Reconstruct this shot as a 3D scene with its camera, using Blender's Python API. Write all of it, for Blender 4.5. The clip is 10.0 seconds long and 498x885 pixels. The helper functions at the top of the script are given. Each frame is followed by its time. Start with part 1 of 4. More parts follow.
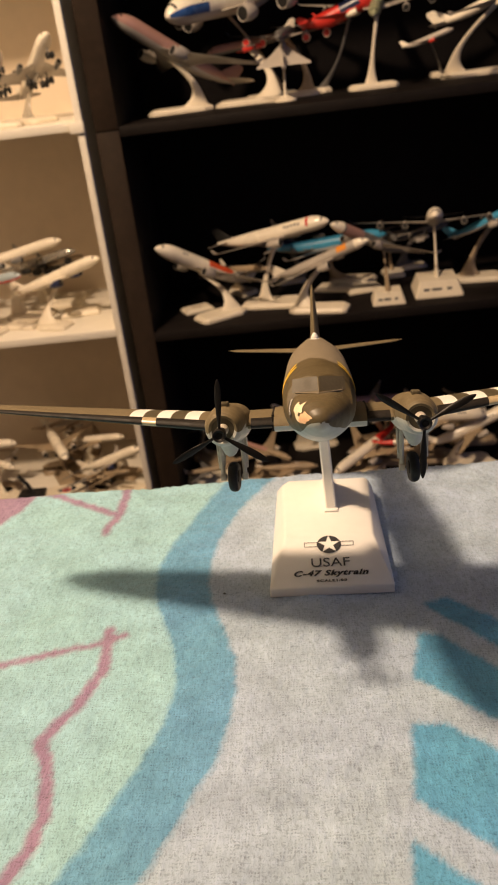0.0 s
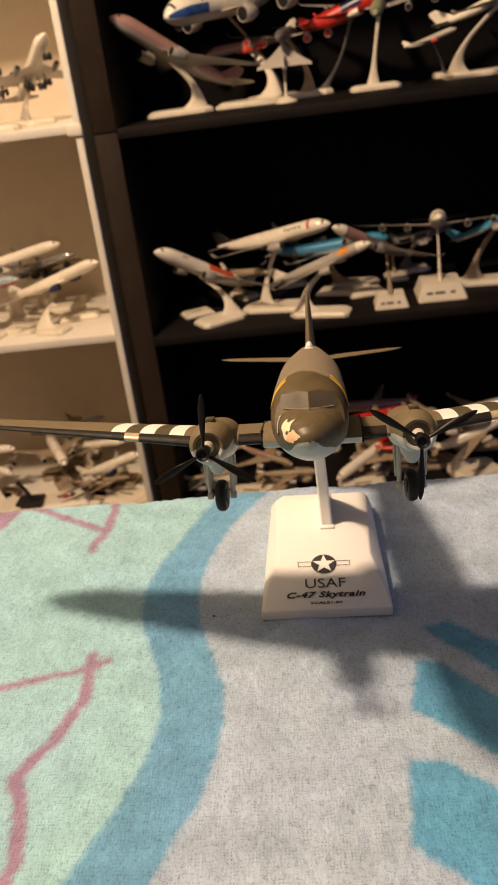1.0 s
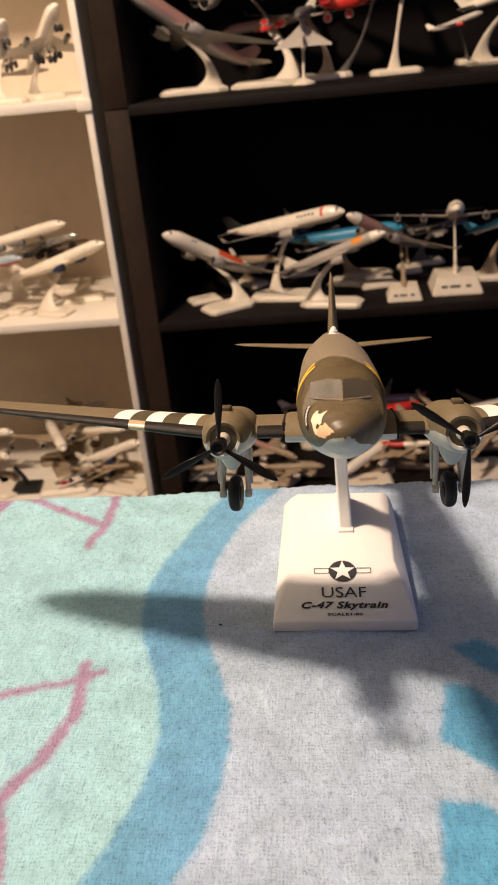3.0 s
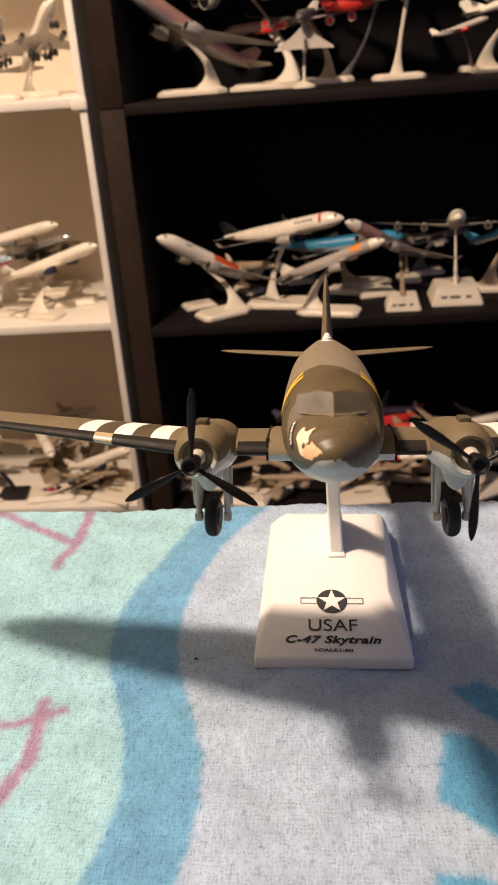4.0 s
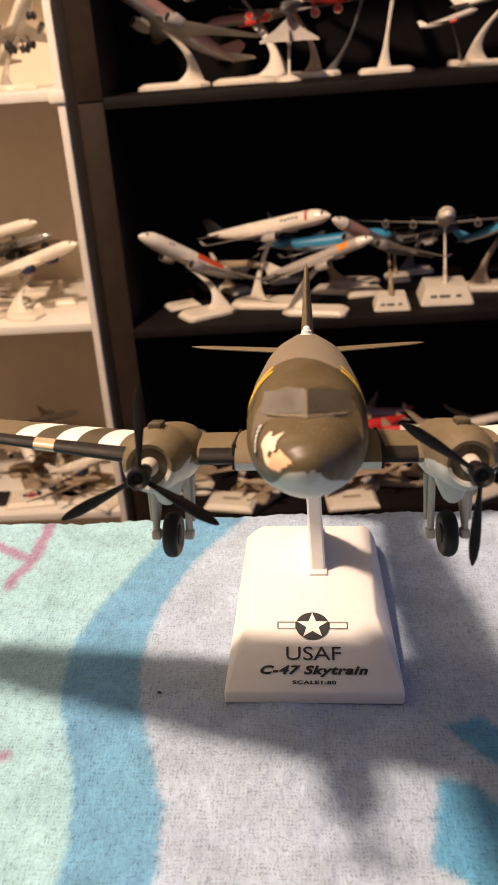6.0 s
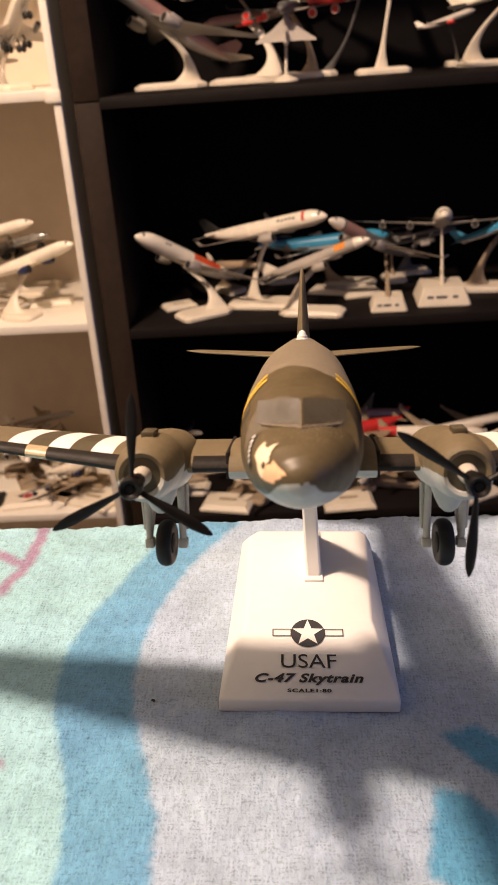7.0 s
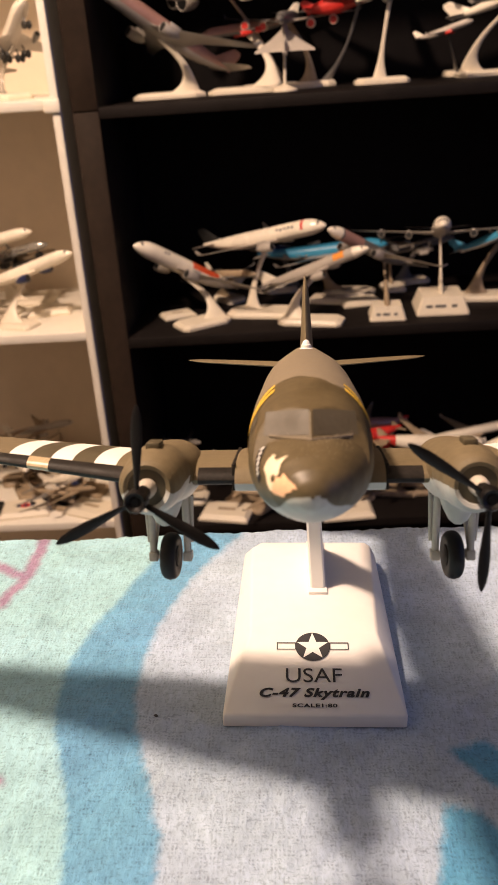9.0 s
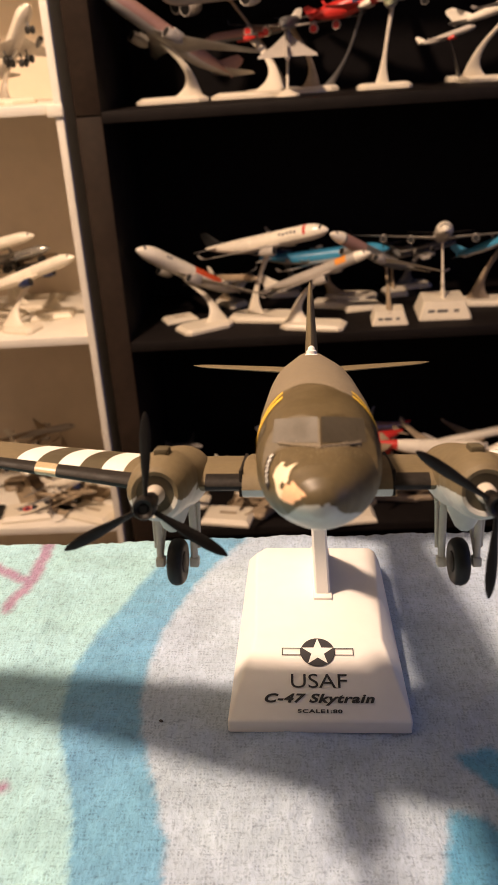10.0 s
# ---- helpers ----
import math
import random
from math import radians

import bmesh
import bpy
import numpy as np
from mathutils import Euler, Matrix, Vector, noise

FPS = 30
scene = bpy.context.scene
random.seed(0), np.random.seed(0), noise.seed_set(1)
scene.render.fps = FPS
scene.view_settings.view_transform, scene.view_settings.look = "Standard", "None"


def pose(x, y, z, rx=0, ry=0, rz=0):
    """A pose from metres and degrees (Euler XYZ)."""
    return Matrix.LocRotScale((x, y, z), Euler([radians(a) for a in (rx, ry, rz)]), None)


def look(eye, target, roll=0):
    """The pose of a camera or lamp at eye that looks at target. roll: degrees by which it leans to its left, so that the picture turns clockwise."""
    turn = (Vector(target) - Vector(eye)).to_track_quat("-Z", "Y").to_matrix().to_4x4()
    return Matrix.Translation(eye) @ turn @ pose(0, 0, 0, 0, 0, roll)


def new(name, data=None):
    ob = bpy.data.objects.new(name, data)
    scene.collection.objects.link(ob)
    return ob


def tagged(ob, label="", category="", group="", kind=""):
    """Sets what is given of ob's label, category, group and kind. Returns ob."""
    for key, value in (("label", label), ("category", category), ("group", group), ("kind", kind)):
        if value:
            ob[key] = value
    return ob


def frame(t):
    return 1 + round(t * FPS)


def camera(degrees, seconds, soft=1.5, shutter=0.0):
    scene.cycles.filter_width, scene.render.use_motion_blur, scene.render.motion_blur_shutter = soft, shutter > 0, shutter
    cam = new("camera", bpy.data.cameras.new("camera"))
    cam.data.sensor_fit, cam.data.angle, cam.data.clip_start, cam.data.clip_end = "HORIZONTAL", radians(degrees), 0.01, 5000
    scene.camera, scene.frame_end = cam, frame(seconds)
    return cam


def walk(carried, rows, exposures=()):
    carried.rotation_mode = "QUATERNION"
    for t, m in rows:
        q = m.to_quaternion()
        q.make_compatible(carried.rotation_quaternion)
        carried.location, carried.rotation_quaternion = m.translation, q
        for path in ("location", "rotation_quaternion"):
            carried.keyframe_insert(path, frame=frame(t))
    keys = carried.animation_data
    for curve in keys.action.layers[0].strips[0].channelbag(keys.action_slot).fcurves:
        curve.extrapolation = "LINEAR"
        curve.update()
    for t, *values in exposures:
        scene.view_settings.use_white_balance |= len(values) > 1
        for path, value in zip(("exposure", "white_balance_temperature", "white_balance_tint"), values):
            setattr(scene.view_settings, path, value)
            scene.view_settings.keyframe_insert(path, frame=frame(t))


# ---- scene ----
cam = camera(32.83, 10.0)
cam.data.dof.use_dof, cam.data.dof.focus_distance, cam.data.dof.aperture_fstop = True, 0.31, 41.0
PATH = [
    (0, (0.01808, -0.01917, 1.15758), (-0.05927, 0.87959, 0.72601), -7.40),
    (0.5, (0.02022, 0.00169, 1.15495), (-0.06580, 0.90242, 0.72917), -7.61),
    (1, (0.02389, 0.00229, 1.15331), (-0.05868, 0.90212, 0.72495), -7.58),
    (1.5, (0.02000, 0.00216, 1.15333), (-0.07277, 0.90160, 0.72626), -7.68),
    (2, (0.01822, 0.00739, 1.15191), (-0.08415, 0.90554, 0.72431), -7.87),
    (2.2, (0.01815, 0.01010, 1.14840), (-0.08772, 0.90778, 0.72067), -8.03),
    (3.3, (0.01278, 0.04807, 1.13598), (-0.06138, 0.94293, 0.69584), -4.68),
    (3.5, (0.01326, 0.05416, 1.13438), (-0.05898, 0.95426, 0.70471), -4.26),
    (4, (0.01617, 0.06944, 1.12544), (-0.06160, 0.96903, 0.69568), -4.44),
    (4.5, (0.01946, 0.08502, 1.11733), (-0.04549, 0.98797, 0.69251), -4.31),
    (5, (0.01970, 0.09549, 1.11298), (-0.04898, 1.00058, 0.69333), -3.99),
    (5.5, (0.02004, 0.10134, 1.10900), (-0.04734, 1.00375, 0.68342), -4.32),
    (7, (0.02116, 0.10793, 1.11040), (-0.04065, 1.00944, 0.68209), -4.15),
    (7.5, (0.02063, 0.10898, 1.11004), (-0.04122, 1.01162, 0.68410), -4.22),
    (8, (0.01921, 0.10872, 1.11070), (-0.04399, 1.01243, 0.68725), -4.17),
    (8.5, (0.01968, 0.11128, 1.10794), (-0.03865, 1.01379, 0.68123), -4.11),
    (9, (0.01863, 0.11164, 1.10953), (-0.03972, 1.01772, 0.69046), -4.09),
    (9.5, (0.01811, 0.11178, 1.11059), (-0.04010, 1.01966, 0.69542), -4.02),
    (10, (0.01698, 0.11125, 1.11063), (-0.04212, 1.01911, 0.69552), -3.97),
]
EXPOSURES = [(0.0, 0.49, 6620, 15), (1.0, 0.49, 6470, 16), (2.0, 0.55, 6200, 16), (3.4, 0.7, 5800, 18), (4.5, 0.7, 5920, 19), (5.0, 0.69, 6460, 18), (5.5, 0.78, 5990, 20), (7.0, 0.83, 6010, 22), (9.0, 0.84, 6110, 22), (10.0, 0.81, 6320, 21)]
walk(cam, [(t, look(eye, target, roll)) for t, eye, target, roll in PATH], EXPOSURES)

# ---- world, lamps, exposure ----
world = bpy.data.worlds.new("room_world")
scene.world = world
world.use_nodes = True
world.node_tree.nodes["Background"].inputs[0].default_value = (0.25, 0.33, 0.5, 1)
world.node_tree.nodes["Background"].inputs[1].default_value = 0.03

LAMP = Vector((-0.565, 0.385, 2.38))
bulb_light = new("ceiling_bulb_light", bpy.data.lights.new("ceiling_bulb_light", "POINT"))
bulb_light.data.energy, bulb_light.data.color, bulb_light.data.shadow_soft_size = 80.0, (1.0, 0.74, 0.48), 0.064
bulb_light.location = LAMP - Vector((0, 0, 0.12))
window_light = new("window_light", bpy.data.lights.new("window_light", "AREA"))
window_light.data.shape, window_light.data.size, window_light.data.size_y = "RECTANGLE", 1.08, 1.18
window_light.data.energy, window_light.data.color = 2.8, (0.28, 0.44, 1.0)
window_light.matrix_world = look((1.93, -0.1, 1.55), (0.0, 0.2, 1.0))


# ---- materials ----
def material(name, color, rough=0.5, metal=0.0, vary=0.12, scale=40.0, bump=0.0, bump_scale=None, coat=0.0, spec=0.5, sheen=0.0, fine=6.0):
    """A painted or moulded surface with stains at one scale and grain at another."""
    m = bpy.data.materials.new(name)
    m.use_nodes = True
    t = m.node_tree
    b = t.nodes["Principled BSDF"]
    co = t.nodes.new("ShaderNodeTexCoord")
    n1, n2 = t.nodes.new("ShaderNodeTexNoise"), t.nodes.new("ShaderNodeTexNoise")
    n1.inputs["Scale"].default_value, n1.inputs["Detail"].default_value = scale, 4
    n2.inputs["Scale"].default_value, n2.inputs["Detail"].default_value = scale * fine, 3
    add = t.nodes.new("ShaderNodeMath")
    add.operation = "ADD"
    t.links.new(co.outputs["Object"], n1.inputs["Vector"])
    t.links.new(co.outputs["Object"], n2.inputs["Vector"])
    t.links.new(n1.outputs["Fac"], add.inputs[0])
    t.links.new(n2.outputs["Fac"], add.inputs[1])
    ramp = t.nodes.new("ShaderNodeMapRange")
    ramp.inputs["From Min"].default_value, ramp.inputs["From Max"].default_value = 0.6, 1.4
    ramp.inputs["To Min"].default_value, ramp.inputs["To Max"].default_value = 1 - vary, 1 + vary
    t.links.new(add.outputs[0], ramp.inputs["Value"])
    mix = t.nodes.new("ShaderNodeVectorMath")
    mix.operation = "SCALE"
    mix.inputs[0].default_value = color
    t.links.new(ramp.outputs[0], mix.inputs["Scale"])
    t.links.new(mix.outputs[0], b.inputs["Base Color"])
    r = t.nodes.new("ShaderNodeMapRange")
    r.inputs["From Min"].default_value, r.inputs["From Max"].default_value = 0.3, 0.7
    r.inputs["To Min"].default_value, r.inputs["To Max"].default_value = max(rough - 0.08, 0.03), min(rough + 0.1, 1)
    t.links.new(n1.outputs["Fac"], r.inputs["Value"])
    t.links.new(r.outputs[0], b.inputs["Roughness"])
    b.inputs["Metallic"].default_value = metal
    b.inputs["Coat Weight"].default_value, b.inputs["Coat Roughness"].default_value = coat, 0.22
    b.inputs["Specular IOR Level"].default_value = spec
    b.inputs["Sheen Weight"].default_value = sheen
    if bump:
        n3 = t.nodes.new("ShaderNodeTexNoise")
        n3.inputs["Scale"].default_value, n3.inputs["Detail"].default_value = bump_scale or scale * 12, 3
        t.links.new(co.outputs["Object"], n3.inputs["Vector"])
        bp = t.nodes.new("ShaderNodeBump")
        bp.inputs["Strength"].default_value, bp.inputs["Distance"].default_value = bump, 0.0006
        t.links.new(n3.outputs["Fac"], bp.inputs["Height"])
        t.links.new(bp.outputs[0], b.inputs["Normal"])
    return m


def terry(name):
    """Printed terry cloth: rows of loops, uneven pile and a faded print."""
    m = bpy.data.materials.new(name)
    m.use_nodes = True
    t = m.node_tree
    b = t.nodes["Principled BSDF"]
    co = t.nodes.new("ShaderNodeTexCoord")
    stretch = t.nodes.new("ShaderNodeMapping")
    stretch.inputs["Scale"].default_value = (1.25, 0.55, 1.0)
    t.links.new(co.outputs["Object"], stretch.inputs["Vector"])
    loops, stain = t.nodes.new("ShaderNodeTexNoise"), t.nodes.new("ShaderNodeTexNoise")
    loops.inputs["Scale"].default_value, loops.inputs["Detail"].default_value = 650, 3
    stain.inputs["Scale"].default_value, stain.inputs["Detail"].default_value = 60, 5
    t.links.new(stretch.outputs[0], loops.inputs["Vector"])
    t.links.new(co.outputs["Object"], stain.inputs["Vector"])
    a = t.nodes.new("ShaderNodeMapRange")
    a.inputs["From Min"].default_value, a.inputs["From Max"].default_value = 0.3, 0.7
    a.inputs["To Min"].default_value, a.inputs["To Max"].default_value = 0.90, 1.08
    t.links.new(loops.outputs["Fac"], a.inputs["Value"])
    c = t.nodes.new("ShaderNodeMapRange")
    c.inputs["From Min"].default_value, c.inputs["From Max"].default_value = 0.3, 0.7
    c.inputs["To Min"].default_value, c.inputs["To Max"].default_value = 0.86, 1.14
    t.links.new(stain.outputs["Fac"], c.inputs["Value"])
    mul = t.nodes.new("ShaderNodeMath")
    mul.operation = "MULTIPLY"
    t.links.new(a.outputs[0], mul.inputs[0])
    t.links.new(c.outputs[0], mul.inputs[1])
    mix = t.nodes.new("ShaderNodeVectorMath")
    mix.operation = "SCALE"
    dye = t.nodes.new("ShaderNodeAttribute")
    dye.attribute_name = "print"
    t.links.new(dye.outputs["Color"], mix.inputs[0])
    gaps = []
    for squeeze, scale in (((0.7, 1.7, 1.0), 640), ((1.7, 0.7, 1.0), 560)):
        way = t.nodes.new("ShaderNodeMapping")
        way.inputs["Scale"].default_value = squeeze
        t.links.new(co.outputs["Object"], way.inputs["Vector"])
        fleck = t.nodes.new("ShaderNodeTexNoise")
        fleck.inputs["Scale"].default_value, fleck.inputs["Detail"].default_value = scale, 1.5
        t.links.new(way.outputs[0], fleck.inputs["Vector"])
        gap = t.nodes.new("ShaderNodeMapRange")
        gap.inputs["From Min"].default_value, gap.inputs["From Max"].default_value = 0.30, 0.42
        gap.inputs["To Min"].default_value, gap.inputs["To Max"].default_value = 0.78, 1.0
        t.links.new(fleck.outputs["Fac"], gap.inputs["Value"])
        gaps.append(gap)
    speck = t.nodes.new("ShaderNodeMath")
    speck.operation = "MULTIPLY"
    t.links.new(gaps[0].outputs[0], speck.inputs[0])
    t.links.new(gaps[1].outputs[0], speck.inputs[1])
    bands = []
    for axis, scale in (("X", 250), ("Y", 205)):
        wave = t.nodes.new("ShaderNodeTexWave")
        wave.bands_direction = axis
        wave.inputs["Scale"].default_value, wave.inputs["Distortion"].default_value, wave.inputs["Detail"].default_value, wave.inputs["Detail Scale"].default_value = scale, 4.5, 2.0, 1.5
        t.links.new(co.outputs["Object"], wave.inputs["Vector"])
        bands.append(wave)
    weave = t.nodes.new("ShaderNodeMath")
    weave.operation = "MULTIPLY"
    t.links.new(bands[0].outputs["Fac"], weave.inputs[0])
    t.links.new(bands[1].outputs["Fac"], weave.inputs[1])
    patchy = t.nodes.new("ShaderNodeTexNoise")
    patchy.inputs["Scale"].default_value, patchy.inputs["Detail"].default_value = 230, 3
    t.links.new(co.outputs["Object"], patchy.inputs["Vector"])
    thin = t.nodes.new("ShaderNodeMapRange")
    thin.inputs["From Min"].default_value, thin.inputs["From Max"].default_value = 0.38, 0.72
    t.links.new(patchy.outputs["Fac"], thin.inputs["Value"])
    pit = t.nodes.new("ShaderNodeMath")
    pit.operation = "MULTIPLY"
    t.links.new(weave.outputs[0], pit.inputs[0])
    t.links.new(thin.outputs[0], pit.inputs[1])
    row = t.nodes.new("ShaderNodeMapRange")
    row.inputs["From Min"].default_value, row.inputs["From Max"].default_value = 0.08, 0.75
    row.inputs["To Min"].default_value, row.inputs["To Max"].default_value = 1.03, 0.75
    t.links.new(pit.outputs[0], row.inputs["Value"])
    mul2, mul3 = t.nodes.new("ShaderNodeMath"), t.nodes.new("ShaderNodeMath")
    mul2.operation = mul3.operation = "MULTIPLY"
    t.links.new(mul.outputs[0], mul2.inputs[0])
    t.links.new(speck.outputs[0], mul2.inputs[1])
    t.links.new(mul2.outputs[0], mul3.inputs[0])
    t.links.new(row.outputs[0], mul3.inputs[1])
    t.links.new(mul3.outputs[0], mix.inputs["Scale"])
    # the print has faded unevenly
    faded, tone = t.nodes.new("ShaderNodeTexNoise"), t.nodes.new("ShaderNodeMixRGB")
    faded.inputs["Scale"].default_value, faded.inputs["Detail"].default_value = 22, 4
    t.links.new(co.outputs["Object"], faded.inputs["Vector"])
    some = t.nodes.new("ShaderNodeMapRange")
    some.inputs["From Min"].default_value, some.inputs["From Max"].default_value = 0.38, 0.66
    t.links.new(faded.outputs["Fac"], some.inputs["Value"])
    tone.blend_type = "MULTIPLY"
    tone.inputs[2].default_value = (1.0, 1.01, 0.955, 1)
    t.links.new(some.outputs[0], tone.inputs[0])
    t.links.new(mix.outputs[0], tone.inputs[1])
    t.links.new(tone.outputs[0], b.inputs["Base Color"])
    h = t.nodes.new("ShaderNodeMath")
    h.operation = "ADD"
    t.links.new(loops.outputs["Fac"], h.inputs[0])
    t.links.new(row.outputs[0], h.inputs[1])
    bp = t.nodes.new("ShaderNodeBump")
    bp.inputs["Strength"].default_value, bp.inputs["Distance"].default_value = 0.45, 0.001
    t.links.new(h.outputs[0], bp.inputs["Height"])
    t.links.new(bp.outputs[0], b.inputs["Normal"])
    b.inputs["Roughness"].default_value = 0.95
    b.inputs["Specular IOR Level"].default_value = 0.1
    b.inputs["Sheen Weight"].default_value = 0.25
    return m


TOWEL = terry("printed_terry_cloth")
PRINT = ((0.360, 0.455, 0.60), (0.300, 0.520, 0.615), (0.137, 0.328, 0.53), (0.292, 0.205, 0.325), (0.10, 0.315, 0.535))
OLIVE_MATT = material("olive_drab_dusty", (0.143, 0.109, 0.057), 0.66, vary=0.16, scale=90, bump=0.12)
OLIVE_DUSTY = material("olive_drab_under_dust", (0.190, 0.153, 0.102), 0.75, vary=0.2, scale=150, bump=0.15, fine=9.0)
OLIVE_GLOSS = material("olive_drab_gloss", (0.094, 0.070, 0.033), 0.47, vary=0.28, scale=110, spec=0.4)
OLIVE_DARK = material("olive_drab_dark_band", (0.075, 0.060, 0.032), 0.55, vary=0.15, scale=100)
DUST_GRAIN = material("pale_dust", (0.36, 0.31, 0.23), 0.9, vary=0.3, scale=900)
BELLY = material("neutral_grey_paint", (0.46, 0.46, 0.43), 0.42, vary=0.08, scale=80)
BOOT = material("black_deicer_boot", (0.016, 0.013, 0.011), 0.55, vary=0.5, scale=160, spec=0.16)
PROP = material("black_propeller_plastic", (0.006, 0.005, 0.005), 0.42, vary=0.3, scale=150, bump=0.15, spec=0.22)
RUBBER = material("black_tyre_rubber", (0.010, 0.009, 0.009), 0.5, vary=0.3, scale=150, spec=0.25)
STRIPE = material("white_stripe_paint", (0.80, 0.79, 0.75), 0.5, vary=0.05, scale=120)
IVORY = material("ivory_plastic", (0.80, 0.785, 0.755), 0.38, vary=0.03, scale=30, bump=0.03, bump_scale=500)
BEIGE = material("beige_strut_plastic", (0.50, 0.45, 0.38), 0.5, vary=0.08, scale=150)
LENS = material("tan_landing_light", (0.42, 0.33, 0.20), 0.25, vary=0.1, scale=200)
GLASS = material("painted_grey_windscreen", (0.072, 0.060, 0.041), 0.34, vary=0.2, scale=160, coat=0.3)
YELLOW = material("yellow_stripe_paint", (0.86, 0.55, 0.05), 0.45, vary=0.1, scale=200)
PEACH = material("peach_nose_art_paint", (0.80, 0.48, 0.28), 0.5, vary=0.2, scale=300)
CREAM = material("cream_nose_art_paint", (0.82, 0.68, 0.48), 0.5, vary=0.2, scale=300)
INK = material("black_ink", (0.015, 0.015, 0.02), 0.5, vary=0.1, scale=200)
BLACK_WOOD = material("black_shelf_laminate", (0.0085, 0.0064, 0.0060), 0.6, vary=0.3, scale=12, bump=0.05, spec=0.15)
BLACK_BACK = material("black_back_panel", (0.0078, 0.0064, 0.0064), 0.8, vary=0.25, scale=8, spec=0.1)
BROWN_EDGE = material("dark_brown_edge_band", (0.024, 0.0150, 0.0098), 0.6, vary=0.3, scale=15, spec=0.2)
WHITE_WOOD = material("white_shelf_laminate", (0.80, 0.75, 0.65), 0.45, vary=0.05, scale=8)
WHITE_BACK = material("white_back_panel", (0.77, 0.655, 0.51), 0.7, vary=0.06, scale=6)
WALL = material("plain_wall_paint", (0.21, 0.18, 0.15), 0.9, vary=0.06, scale=4)
WALL_WEST = material("white_wall_paint", (0.29, 0.26, 0.225), 0.9, vary=0.05, scale=4)
WALL_EAST = material("dark_wall_paint", (0.08, 0.075, 0.075), 0.9, vary=0.06, scale=4)
CEIL = material("ceiling_paint", (0.25, 0.24, 0.22), 0.9, vary=0.04, scale=3)
FLOOR = material("dark_floor_boards", (0.10, 0.065, 0.04), 0.5, vary=0.25, scale=6)
TABLE = material("brown_table_wood", (0.16, 0.10, 0.06), 0.5, vary=0.2, scale=10)
M_WHITE = material("model_white_gloss", (0.86, 0.79, 0.66), 0.27, vary=0.05, scale=40, coat=0.3)
M_GREY = material("model_grey_gloss", (0.43, 0.39, 0.345), 0.35, vary=0.08, scale=40, coat=0.2)
M_DGREY = material("model_dark_grey", (0.15, 0.145, 0.14), 0.4, vary=0.1, scale=40)
M_RED = material("model_red_gloss", (0.62, 0.035, 0.025), 0.35, vary=0.1, scale=40, coat=0.2)
M_ROSE = material("model_dusky_rose", (0.40, 0.225, 0.19), 0.35, vary=0.1, scale=40, coat=0.2)
M_ORANGE = material("model_orange_gloss", (0.80, 0.30, 0.04), 0.4, vary=0.1, scale=40)
M_BLUE = material("model_light_blue_gloss", (0.05, 0.32, 0.55), 0.35, vary=0.08, scale=40, coat=0.2)
M_NAVY = material("model_navy_gloss", (0.012, 0.02, 0.07), 0.3, vary=0.1, scale=40, coat=0.2)
M_SAGE = material("model_sage_green", (0.26, 0.27, 0.17), 0.45, vary=0.15, scale=60)
M_BLACK = material("model_black_intake", (0.01, 0.01, 0.01), 0.5, vary=0.1, scale=40)
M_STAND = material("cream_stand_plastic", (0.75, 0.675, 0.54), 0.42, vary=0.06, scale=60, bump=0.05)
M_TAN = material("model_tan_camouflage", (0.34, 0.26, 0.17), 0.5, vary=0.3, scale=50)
M_CLEAR = material("clear_acrylic", (0.72, 0.66, 0.56), 0.15, vary=0.05, scale=30)
M_CLEAR.node_tree.nodes["Principled BSDF"].inputs["Transmission Weight"].default_value = 0.6
M_COBALT = material("model_cobalt_gloss", (0.03, 0.09, 0.28), 0.3, vary=0.1, scale=40, coat=0.2)
M_VERMILION = material("model_vermilion_gloss", (0.70, 0.10, 0.03), 0.35, vary=0.1, scale=40, coat=0.2)
M_PALE = material("model_pale_blue_gloss", (0.40, 0.48, 0.52), 0.35, vary=0.08, scale=40, coat=0.2)
M_CHROME = material("model_bare_metal", (0.5, 0.49, 0.46), 0.25, metal=0.8, vary=0.08, scale=60)


# ---- building blocks ----
def part(name, bm, mats, parent=None, label="", smooth=True):
    mesh = bpy.data.meshes.new(name)
    bm.normal_update()
    bm.to_mesh(mesh)
    bm.free()
    for m in mats if isinstance(mats, (list, tuple)) else [mats]:
        mesh.materials.append(m)
    if smooth:
        for f in mesh.polygons:
            f.use_smooth = True
        mesh.set_sharp_from_angle(angle=radians(38))
    ob = new(name, mesh)
    if parent is not None:
        ob.parent = parent
    if label:
        ob["label"] = label
    return ob


def thing(name, m, label, category, group=""):
    ob = new(name)
    ob.empty_display_size = 0.02
    ob.matrix_world = m
    return tagged(ob, label, category, group)


def box(lo, hi, bevel=0.0, segments=2, bm=None, m=None):
    bm = bm or bmesh.new()
    size, mid = Vector(hi) - Vector(lo), (Vector(hi) + Vector(lo)) / 2
    g = bmesh.ops.create_cube(bm, size=1, matrix=Matrix.Translation(mid) @ Matrix.Diagonal((*size, 1)))
    if bevel:
        edges = list({e for v in g["verts"] for e in v.link_edges})
        bmesh.ops.bevel(bm, geom=edges, offset=bevel, segments=segments, profile=0.5, affect="EDGES")
    if m is not None:
        bmesh.ops.transform(bm, matrix=m, verts=bm.verts)
    return bm


